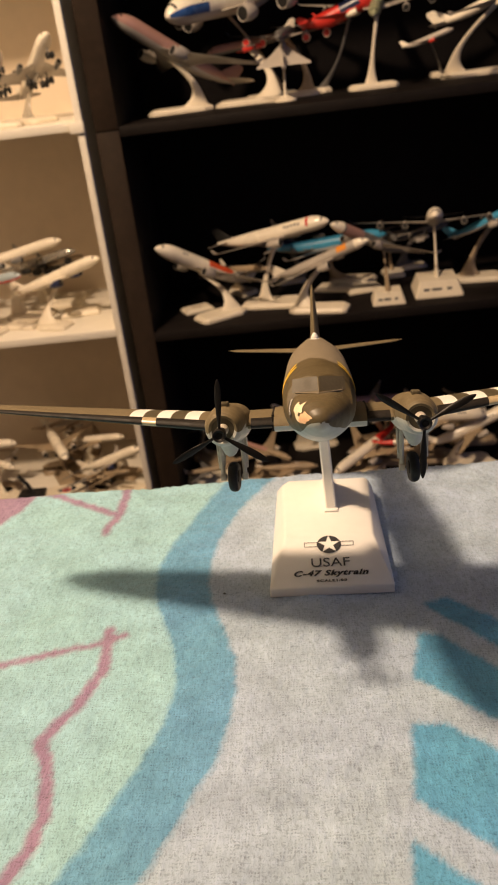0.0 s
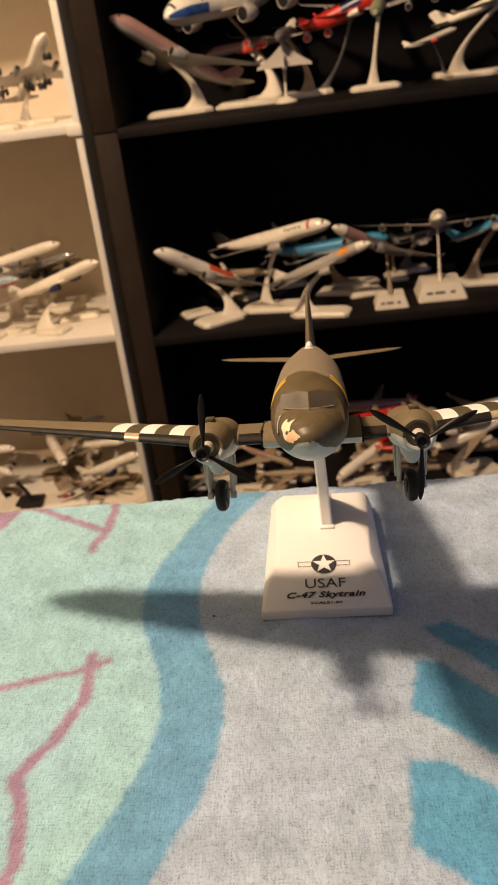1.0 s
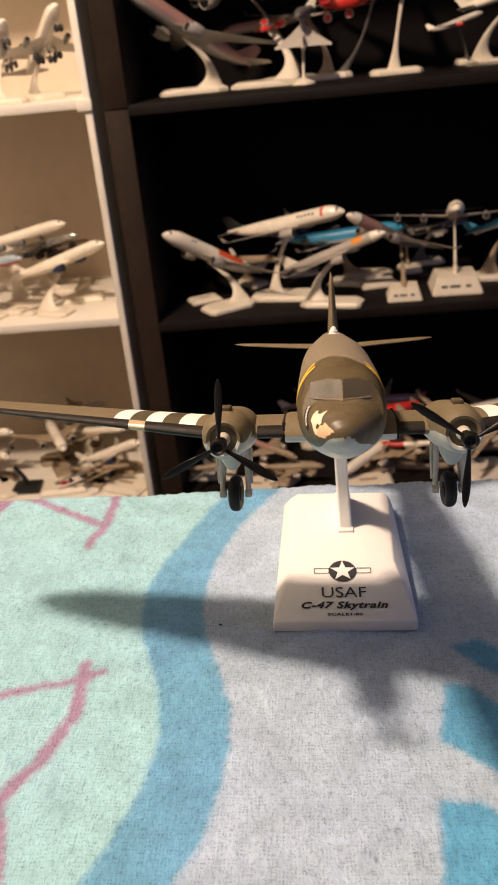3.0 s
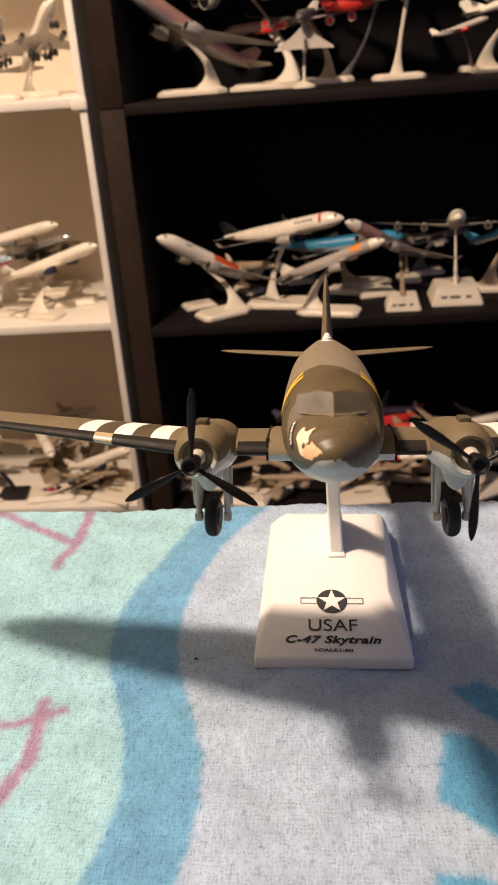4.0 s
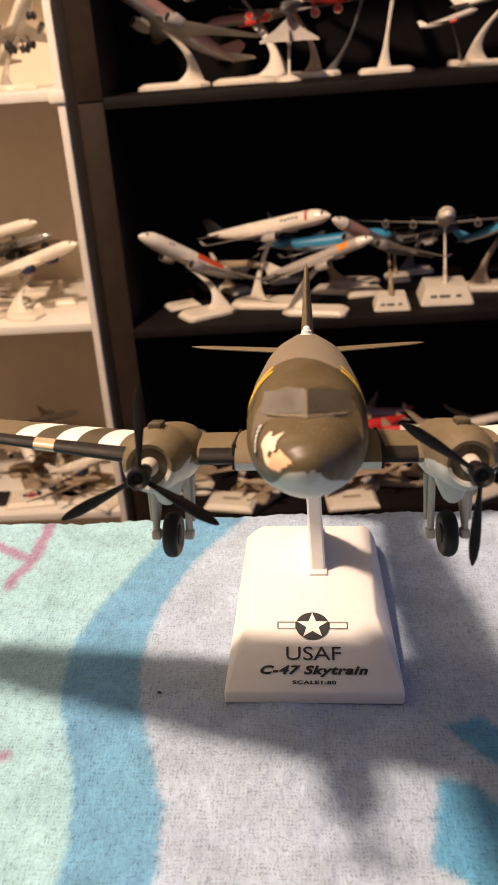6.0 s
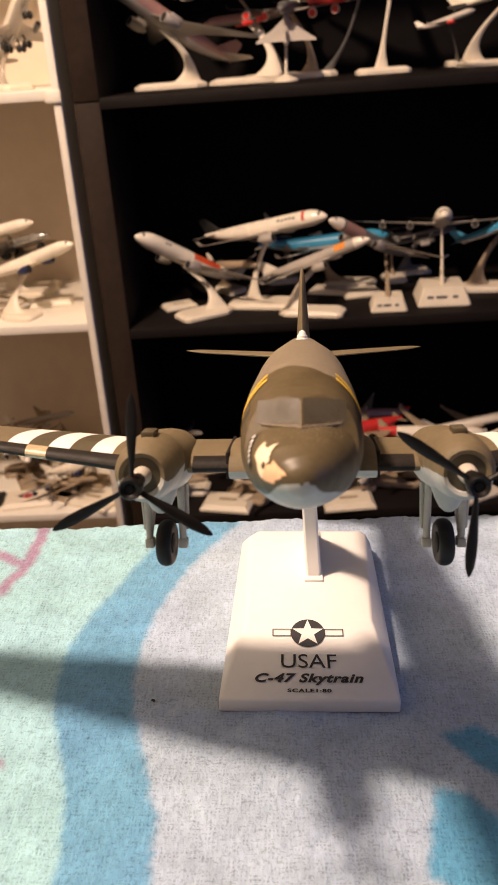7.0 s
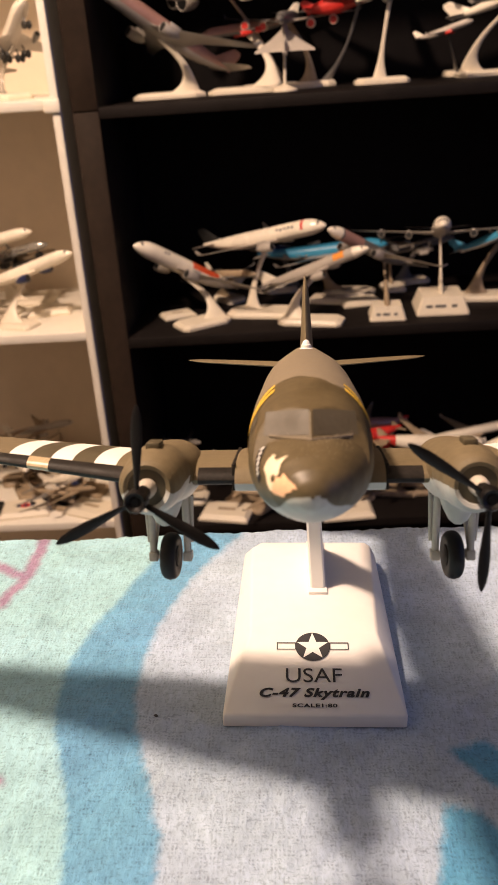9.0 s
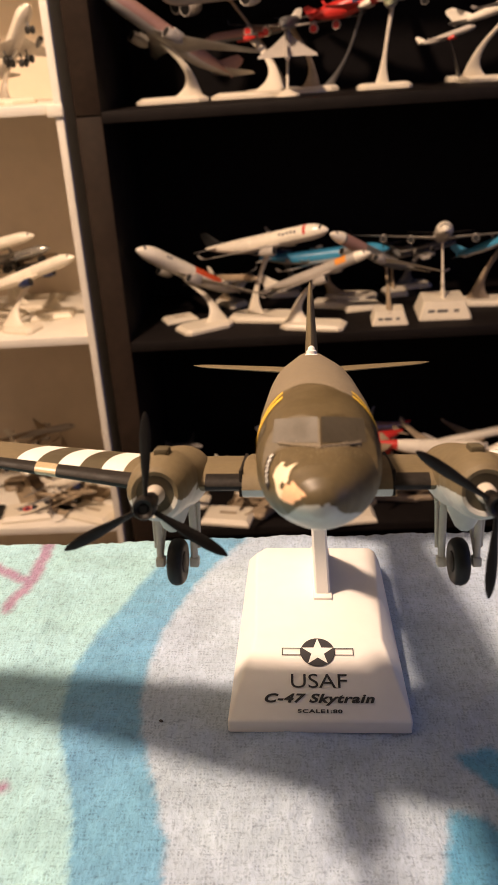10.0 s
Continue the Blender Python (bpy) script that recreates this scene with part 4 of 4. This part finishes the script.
    bm = loft([[(x, y, 0.0004) for x, y in o], [(x, y, base_h * rim) for x, y in o], [(x * cut, y * cut, base_h) for x, y in o]])
    bmesh.ops.transform(bm, matrix=turn, verts=bm.verts)
    base = part("stand_base", bm, stand_mat or M_STAND, root, smooth=False)
    if base_h >= 0.015:
        for k, (u, w) in enumerate(((-0.26, 0.10), (-0.05, 0.2), (0.2, 0.12))):
            h0 = 0.5
            xa = -lx / 2 * (1 - (1 - cut) * (h0 - rim) / (1 - rim)) - 0.0004
            bm = box((xa - 0.0003, u * ly, base_h * (h0 - 0.09)), (xa + 0.002, (u + w) * ly, base_h * (h0 + 0.09)), 0)
            bmesh.ops.transform(bm, matrix=turn @ Matrix.Rotation(radians(0), 4, "Z"), verts=bm.verts)
            part("label_bar", bm, M_DGREY, base, "small dark printed bar", smooth=False)
    belly_point = place @ Vector((hold * long, 0, -0.9 * r))
    fwd, flat = turn.to_3x3() @ Vector((1, 0, 0)), turn.to_3x3() @ Vector((0, 1, 0))
    start = fwd * (-0.22 * lx * arm) + Vector((0, 0, base_h * 0.9))
    rings = []
    for k in range(19):
        f = k / 18
        p = start.lerp(belly_point, f) - fwd * (0.15 * lx * arm * math.sin(math.pi * f ** 0.8))
        w, th = slim * (0.0048 + 0.018 * (1 - f) ** 5 + 0.0022 * f * f), slim * (0.0028 + 0.0035 * (1 - f) ** 3)
        rings.append([p + fwd * w * math.cos(a) + flat * th * math.sin(a) for a in (2 * math.pi * q / 14 for q in range(14))])
    part("stand_arm", loft(rings), arm_mat or stand_mat or M_STAND, root)
    return root


def delta_jet(nose, tail, stand, shelf, label):
    """A small tailless jet on a thin pole."""
    nose, tail = Vector(nose), Vector(tail)
    long = (nose - tail).length
    ahead = (nose - tail).normalized()
    side = ahead.cross(Vector((0, 0, 1))).normalized()
    rot = Matrix((ahead, -side, side.cross(ahead))).transposed().to_4x4()
    root = thing("model_airplane", Matrix.Translation((*stand, shelf)), label, "model airplane", "model airplanes on the shelves")
    place = Matrix.Translation((nose + tail) / 2 - Vector((*stand, shelf))) @ rot
    bm = turned([(0.5, 0.02), (0.42, 0.35), (0.3, 0.7), (0.1, 0.95), (-0.2, 1.0), (-0.42, 0.85), (-0.5, 0.6)], "X", 16)
    bmesh.ops.transform(bm, matrix=place @ Matrix.Diagonal((long, 0.055 * long, 0.055 * long, 1)), verts=bm.verts)
    part("fuselage", bm, M_GREY, root)
    for s in (-1, 1):
        bm = loft([[(long * le - a, s * y * long, b) for a, b in aerofoil(ch * long, 0.06, 6)] for y, le, ch in ((0.03, 0.18, 0.62), (0.22, -0.12, 0.32), (0.46, -0.40, 0.06))])
        bmesh.ops.transform(bm, matrix=place, verts=bm.verts)
        part("wing", bm, M_GREY, root)
    bm = loft([[(long * le - a, b, z * long) for a, b in aerofoil(ch * long, 0.07, 5)] for z, le, ch in ((0.03, -0.2, 0.28), (0.2, -0.38, 0.12))])
    bmesh.ops.transform(bm, matrix=place, verts=bm.verts)
    part("fin", bm, M_GREY, root)
    part("stand_base", turned([(0.0005, 0.019), (0.003, 0.0185), (0.007, 0.009), (0.010, 0.0035)], "Z", 20), M_STAND, root)
    part("stand_arm", tube([(0, 0, 0.008), place @ Vector((0, 0, -0.03 * long))], 0.0022), M_STAND, root)
    return root


def folded_card(x, y, shelf, turn, label, mark=None, scale=1.0):
    """A loose ivory stand base with a printed panel."""
    bm = loft([[(a * 0.045, c * 0.03, 0.0005) for a, c in ((1, -1), (1, 1), (-1, 1), (-1, -1))], [(a * 0.045, c * 0.03, 0.005) for a, c in ((1, -1), (1, 1), (-1, 1), (-1, -1))], [(a * 0.038, c * 0.024, 0.012) for a, c in ((1, -1), (1, 1), (-1, 1), (-1, -1))]])
    root = thing("stand_base", pose(x, y, shelf, 0, 0, turn) @ Matrix.Diagonal((scale, scale, scale, 1)), label, "display stand", "loose stand bases")
    part("base_block", bm, M_STAND, root, smooth=False)
    part("printed_panel", box((-0.016, -0.004, 0.0119), (0.016, 0.004, 0.0123)), mark or M_TAN, root, smooth=False)
    if mark:
        part("round_mark", turned([(0.0118, 0.0085), (0.0124, 0.0085), (0.0124, 0.0050), (0.0118, 0.0050)], "Z", 24), M_RED, root, "red printed ring")
    return root


UP, MID, LOW = 1.051, 0.705, 0.357
# upper black shelf
# the white strip along the rose airliner's crown is its overhead highlight, painted on
airliner((-0.237, 1.46, 1.211), (-0.065, 1.60, 1.074), (-0.158, 1.535), UP, top=M_ROSE, belly=M_GREY, engine_mat=M_GREY, engines=2, wing_mat=M_GREY, span=1.15, fat=1.12, accent=(M_WHITE, -0.2, 0.42, 0.90, 2), fin_mat=M_ROSE, base_size=(0.112, 0.055), stand_turn=186, label="grey airliner model with a dusky rose top on an ivory stand")
airliner((-0.153, 1.46, 1.202), (0.040, 1.68, 1.222), (0.00, 1.62), UP, top=M_WHITE, belly=M_GREY, engines=4, engine_size=1.75, label="large white four-engined airliner model with a blue belly band", base_size=(0.10, 0.06), accent=(M_COBALT, 0.25, 0.49, -0.5, 0.12), bars=5, span=1.35, slim=0.6, wing_mat=M_GREY, fat=1.5, roll=2, fin_mat=M_COBALT, arm_mat=M_TAN)
airliner((0.018, 1.47, 1.150), (0.048, 1.68, 1.158), (0.040, 1.575), UP, top=M_DGREY, belly=M_DGREY, wing_mat=M_GREY, engine_mat=M_WHITE, intake_mat=M_RED, engine_size=1.25, engines=4, span=1.05, label="grey airliner model with red fans in white nacelles", stand_turn=178, base_size=(0.085, 0.05), fat=0.85, fin_h=0.6, arm_mat=M_TAN, slim=0.7)
airliner((0.200, 1.53, 1.200), (0.060, 1.56, 1.150), (0.075, 1.60), UP, top=M_RED, belly=M_RED, fin_mat=M_RED, accent=(M_NAVY, 0.0, 0.22, -0.2, 2), wing_mat=M_RED, engine_mat=M_WHITE, label="red airliner model with a navy patch and white tip", span=0.9, fat=1.9, stand_turn=178, slim=0.4, tip_mat=M_WHITE, arm_mat=M_DGREY, base_size=(0.06, 0.04))
delta_jet((0.026, 1.555, 1.155), (0.024, 1.475, 1.103), (0.022, 1.500), UP, "small grey delta-winged jet model climbing on a thin pole")
airliner((0.168, 1.44, 1.165), (0.205, 1.66, 1.200), (0.172, 1.545), UP, top=M_SAGE, belly=M_GREY, engines=4, label="sage-topped four-engined airliner model facing the room", span=1.25, stand_turn=4, arm=0.15, base_size=(0.083, 0.042), slim=0.5, fat=0.9)
airliner((0.460, 1.49, 1.200), (0.278, 1.56, 1.128), (0.345, 1.565), UP, top=M_WHITE, belly=M_GREY, engines=2, label="white airliner model climbing on a curved ivory stand", stand_turn=0, span=1.1, engine_mat=M_WHITE, fat=0.8, slim=0.85, base_size=(0.11, 0.05), arm=1.25)
airliner((0.292, 1.46, 1.130), (0.216, 1.49, 1.107), (0.30, 1.63), UP, top=M_GREY, belly=M_GREY, engines=2, engine_mat=M_RED, label="small grey jet model on a thin stand", span=0.55, slim=0.5, base_size=(0.05, 0.034), stand_turn=90, fat=1.1, arm_mat=M_DGREY)
airliner((-0.105, 1.58, 1.138), (0.05, 1.62, 1.150), (-0.035, 1.545), UP, top=M_ROSE, belly=M_DGREY, wing_mat=M_DGREY, engine_mat=M_RED, label="dusky red airliner model at the back of the upper shelf", engines=4, base_size=(0.122, 0.066), stand_turn=178, slim=1.1)

# middle black shelf
airliner((-0.04, 1.50, 0.775), (-0.13, 1.60, 0.755), (-0.095, 1.60), MID, top=M_TAN, belly=M_DGREY, wing_mat=M_DGREY, label="tan airliner model half hidden on the black shelf", span=1.2, arm_mat=M_TAN, base_size=(0.06, 0.04))
airliner((0.200, 1.55, 0.790), (0.190, 1.68, 0.780), (0.200, 1.62), MID, top=M_DGREY, belly=M_DGREY, wing_mat=M_GREY, label="grey airliner model half hidden on the black shelf", span=1.75, engines=4, slim=0.7, base_size=(0.06, 0.04), arm_mat=M_TAN)
airliner((-0.227, 1.45, 0.846), (-0.075, 1.58, 0.724), (-0.130, 1.462), MID, top=M_WHITE, belly=M_WHITE, accent=(M_VERMILION, -0.24, 0.03, 0.25, 2), span=1.15, fat=1.18, label="white airliner model with a red-orange patch amidships", stand_turn=213, base_size=(0.092, 0.052), bars=2)
airliner((0.077, 1.47, 0.856), (-0.128, 1.57, 0.804), (-0.035, 1.502), MID, top=M_WHITE, belly=M_GREY, fin_mat=M_BLACK, label="white airliner model with a dark fin and grey lettering", accent=(M_RED, 0.335, 0.36, 0.1, 2), stand_turn=-12, bars=5, span=1.0, fat=1.15, base_size=(0.112, 0.060), slim=0.7, arm=0.5)
airliner((0.142, 1.45, 0.820), (-0.030, 1.52, 0.744), (0.048, 1.438), MID, top=M_GREY, belly=M_GREY, accent=(M_ORANGE, 0.20, 0.33, 0.05, 2), tip_mat=M_WHITE, label="grey airliner model with an orange patch behind the nose", stand_turn=-15, fat=0.95, span=1.15, base_size=(0.105, 0.046))
airliner((0.188, 1.58, 0.797), (-0.040, 1.63, 0.770), (0.120, 1.60), MID, top=M_BLUE, belly=M_GREY, fin_mat=M_BLUE, bars=4, label="light blue and white airliner model at the back of the shelf", fat=1.05, arm_mat=M_TAN)
airliner((0.080, 1.46, 0.851), (0.222, 1.57, 0.752), (0.171, 1.448), MID, top=M_DGREY, belly=M_DGREY, accent=(M_ROSE, 0.14, 0.36, -1, 2), tip_mat=M_WHITE, label="dark grey airliner model with a white nose and red band", stand_turn=88, hold=-0.20, base_size=(0.052, 0.058), arm=0.2, base_h=0.022, span=1.2, fat=1.0, fin_h=0.4, arm_mat=M_TAN, slim=0.9)
airliner((0.252, 1.42, 0.855), (0.282, 1.64, 0.796), (0.261, 1.478), MID, top=M_WHITE, belly=M_GREY, engines=4, span=1.35, label="white four-engined airliner model facing the room", stand_turn=88, base_size=(0.082, 0.084), arm=0.15, fat=1.2, slim=0.7, base_h=0.029, fin_h=0.5)
airliner((0.430, 1.50, 0.846), (0.300, 1.57, 0.772), (0.345, 1.528), MID, top=M_BLUE, belly=M_WHITE, fin_mat=M_BLUE, label="light blue airliner model climbing on an ivory stand", stand_turn=-8, fat=1.0, bars=3, slim=0.9, arm=0.8, arm_mat=M_TAN, base_size=(0.085, 0.05))
airliner((0.315, 1.66, 0.785), (0.175, 1.63, 0.765), (0.24, 1.66), MID, top=M_DGREY, belly=M_GREY, label="grey airliner model at the back of the black shelf", engines=4, arm_mat=M_DGREY, base_size=(0.06, 0.04))
airliner((-0.060, 1.64, 0.790), (0.070, 1.66, 0.770), (0.00, 1.645), MID, top=M_NAVY, belly=M_GREY, label="navy airliner model at the back of the black shelf", engines=4, arm_mat=M_DGREY, base_size=(0.06, 0.04))
folded_card(-0.178, 1.515, MID, 25, "loose ivory stand base on the black shelf", scale=0.62)
folded_card(0.082, 1.560, MID, -20, "loose ivory stand base on the black shelf", scale=0.75)
folded_card(0.135, 1.535, MID, 12, "loose ivory stand base on the black shelf", scale=0.75)
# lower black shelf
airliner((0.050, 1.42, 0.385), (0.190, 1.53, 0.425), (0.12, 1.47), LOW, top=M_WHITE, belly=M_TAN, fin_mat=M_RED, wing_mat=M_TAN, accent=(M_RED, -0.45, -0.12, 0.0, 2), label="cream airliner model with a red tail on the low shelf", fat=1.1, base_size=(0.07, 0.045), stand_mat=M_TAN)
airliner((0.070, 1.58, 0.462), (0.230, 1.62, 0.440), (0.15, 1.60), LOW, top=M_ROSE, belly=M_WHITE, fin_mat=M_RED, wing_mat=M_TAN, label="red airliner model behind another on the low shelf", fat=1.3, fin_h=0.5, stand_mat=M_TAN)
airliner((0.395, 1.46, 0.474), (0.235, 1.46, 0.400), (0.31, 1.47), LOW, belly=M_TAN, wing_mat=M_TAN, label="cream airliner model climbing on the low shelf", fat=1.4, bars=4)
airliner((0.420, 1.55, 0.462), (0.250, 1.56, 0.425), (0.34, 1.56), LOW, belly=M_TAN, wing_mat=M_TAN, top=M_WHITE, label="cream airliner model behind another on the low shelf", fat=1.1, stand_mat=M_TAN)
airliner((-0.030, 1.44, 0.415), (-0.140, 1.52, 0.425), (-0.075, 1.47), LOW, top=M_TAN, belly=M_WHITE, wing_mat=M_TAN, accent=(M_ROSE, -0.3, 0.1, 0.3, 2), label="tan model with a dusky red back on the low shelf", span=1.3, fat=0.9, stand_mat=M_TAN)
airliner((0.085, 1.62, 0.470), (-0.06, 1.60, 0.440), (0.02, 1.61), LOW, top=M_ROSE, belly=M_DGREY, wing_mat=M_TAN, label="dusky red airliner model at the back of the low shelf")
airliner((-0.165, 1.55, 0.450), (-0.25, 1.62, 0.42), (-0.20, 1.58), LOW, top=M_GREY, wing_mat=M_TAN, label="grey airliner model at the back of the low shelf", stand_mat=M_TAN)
folded_card(-0.115, 1.435, LOW, -12, "loose ivory stand base on the low shelf")
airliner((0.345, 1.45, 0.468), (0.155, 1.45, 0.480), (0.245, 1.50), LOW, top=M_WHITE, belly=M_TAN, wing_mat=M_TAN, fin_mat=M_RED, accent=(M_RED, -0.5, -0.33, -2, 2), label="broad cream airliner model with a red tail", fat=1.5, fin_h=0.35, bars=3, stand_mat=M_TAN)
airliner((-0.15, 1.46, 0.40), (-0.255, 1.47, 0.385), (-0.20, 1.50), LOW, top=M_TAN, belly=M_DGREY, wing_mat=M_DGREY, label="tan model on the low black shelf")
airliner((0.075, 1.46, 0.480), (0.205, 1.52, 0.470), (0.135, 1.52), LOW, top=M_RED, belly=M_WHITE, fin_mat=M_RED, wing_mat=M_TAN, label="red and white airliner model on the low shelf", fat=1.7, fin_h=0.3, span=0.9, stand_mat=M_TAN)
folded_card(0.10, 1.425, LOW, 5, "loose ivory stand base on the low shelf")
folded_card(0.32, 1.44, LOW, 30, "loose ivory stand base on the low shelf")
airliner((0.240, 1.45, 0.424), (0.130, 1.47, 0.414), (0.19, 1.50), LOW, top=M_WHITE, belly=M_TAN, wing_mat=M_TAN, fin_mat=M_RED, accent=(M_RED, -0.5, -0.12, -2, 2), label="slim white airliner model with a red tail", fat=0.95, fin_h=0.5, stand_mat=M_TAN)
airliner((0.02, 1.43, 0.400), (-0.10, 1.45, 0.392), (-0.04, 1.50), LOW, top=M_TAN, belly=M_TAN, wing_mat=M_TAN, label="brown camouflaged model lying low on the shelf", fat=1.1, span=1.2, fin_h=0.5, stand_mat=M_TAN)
# white bookcase, whose shelves stand a little higher
UP_W, MID_W, LOW_W = UP + 0.015, MID + 0.015, LOW + 0.015
airliner((-0.346, 1.47, 1.200), (-0.443, 1.58, 1.095), (-0.405, 1.50), UP_W, engines=4, label="white airliner model climbing steeply on a clear stand", engine_mat=M_DGREY, fat=1.35, span=1.2, gear=True, arm_mat=M_CLEAR)
airliner((-0.433, 1.47, 1.186), (-0.505, 1.59, 1.095), (-0.450, 1.440), UP_W, engines=4, label="white airliner model beside another on an ivory stand", engine_mat=M_DGREY, fat=1.45, gear=True, span=1.2, base_size=(0.08, 0.05), stand_turn=10, arm=0.2, slim=0.6)
airliner((-0.408, 1.52, 0.864), (-0.604, 1.55, 0.820), (-0.50, 1.54), MID_W, engines=4, engine_mat=M_DGREY, label="white airliner model behind another on the white shelf", belly=M_WHITE, fat=0.95, fin_mat=M_DGREY)
airliner((-0.402, 1.58, 0.830), (-0.560, 1.60, 0.795), (-0.46, 1.60), MID_W, engines=4, engine_mat=M_BLACK, top=M_CHROME, belly=M_DGREY, wing_mat=M_DGREY, label="bare metal airliner model with dark engines", span=1.1, gear=True)
airliner((-0.331, 1.46, 0.837), (-0.520, 1.52, 0.768), (-0.434, 1.450), MID_W, engine_mat=M_NAVY, belly=M_WHITE, wing_mat=M_WHITE, label="white airliner model with navy engines on a white shelf", fat=1.0, span=1.0, base_size=(0.062, 0.045))
airliner((-0.471, 1.44, 0.826), (-0.625, 1.50, 0.796), (-0.57, 1.46), MID_W, top=M_PALE, belly=M_RED, label="pale blue and red airliner model on the white shelf", fat=1.05)
airliner((-0.400, 1.63, 0.806), (-0.53, 1.62, 0.785), (-0.46, 1.64), MID_W, top=M_TAN, belly=M_DGREY, wing_mat=M_DGREY, engine_mat=M_BLACK, engines=4, label="tan and dark grey model at the back of the white shelf", gear=True)
folded_card(-0.40, 1.525, MID_W, 8, "loose ivory stand base on the white shelf", scale=0.8)
folded_card(-0.50, 1.475, MID_W, -14, "loose ivory stand base on the white shelf", scale=0.7)
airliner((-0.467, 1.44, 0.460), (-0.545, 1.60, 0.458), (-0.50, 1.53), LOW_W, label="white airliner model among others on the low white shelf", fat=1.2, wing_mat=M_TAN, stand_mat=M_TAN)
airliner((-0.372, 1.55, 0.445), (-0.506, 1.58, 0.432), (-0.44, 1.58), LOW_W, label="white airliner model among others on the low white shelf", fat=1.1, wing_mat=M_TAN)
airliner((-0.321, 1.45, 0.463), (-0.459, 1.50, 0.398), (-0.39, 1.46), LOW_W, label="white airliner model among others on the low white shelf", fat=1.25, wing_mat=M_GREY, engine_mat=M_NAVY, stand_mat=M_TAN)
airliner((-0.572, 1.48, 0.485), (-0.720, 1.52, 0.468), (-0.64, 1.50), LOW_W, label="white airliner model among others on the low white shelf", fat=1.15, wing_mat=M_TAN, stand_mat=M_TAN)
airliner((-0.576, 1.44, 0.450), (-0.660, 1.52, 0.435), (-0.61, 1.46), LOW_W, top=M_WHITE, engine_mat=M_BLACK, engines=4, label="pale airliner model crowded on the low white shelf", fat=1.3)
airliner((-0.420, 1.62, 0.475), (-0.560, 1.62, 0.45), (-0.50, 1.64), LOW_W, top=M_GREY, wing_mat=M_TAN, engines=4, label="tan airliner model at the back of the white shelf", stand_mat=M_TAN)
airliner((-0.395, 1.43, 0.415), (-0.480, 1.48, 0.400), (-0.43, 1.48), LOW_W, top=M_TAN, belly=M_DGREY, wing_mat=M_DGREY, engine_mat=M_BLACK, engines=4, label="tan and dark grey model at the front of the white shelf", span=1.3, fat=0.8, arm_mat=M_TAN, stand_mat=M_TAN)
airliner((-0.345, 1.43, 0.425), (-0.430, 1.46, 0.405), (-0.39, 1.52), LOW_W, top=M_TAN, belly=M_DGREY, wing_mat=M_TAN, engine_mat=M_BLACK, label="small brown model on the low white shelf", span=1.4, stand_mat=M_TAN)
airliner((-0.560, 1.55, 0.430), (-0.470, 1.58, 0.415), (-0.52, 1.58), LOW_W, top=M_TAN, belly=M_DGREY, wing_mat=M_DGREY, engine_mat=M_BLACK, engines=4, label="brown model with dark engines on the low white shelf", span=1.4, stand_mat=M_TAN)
folded_card(-0.484, 1.450, LOW_W, 8, "loose ivory stand base with a red ring mark", M_NAVY)
folded_card(-0.36, 1.44, LOW_W, -25, "loose ivory stand base on the low white shelf")
black_stand = thing("display_stand", Matrix.Translation((-0.557, 1.452, LOW_W)), "small black display stand with a leaning arm, on white shelf", "display stand")
part("base", box((-0.026, -0.02, 0.0004), (0.026, 0.02, 0.012), 0.002), M_BLACK, black_stand)
part("arm", tube([(0.004, 0, 0.010), (-0.004, 0, 0.030), (-0.018, 0, 0.052)], 0.0042), M_BLACK, black_stand)


# ---- specks on the towel ----
def crumb(x, y, size, seed):
    """A small curled bit of lint."""
    rng = random.Random(seed)
    pts = [Vector((size * 0.5 * math.cos(k * 1.1 + seed) * (0.4 + 0.2 * k), size * 0.5 * math.sin(k * 1.3) * (0.4 + 0.15 * k), size * (0.25 + 0.12 * rng.random()))) for k in range(6)]
    root = part("lint", tube(pts, size * 0.22, 7), INK)
    root.location = LEAN @ Vector((x, y, 0.9004))
    return tagged(root, "small dark bit of lint on the towel", "lint")


crumb(-0.0354, 0.3379, 0.0013, 3)
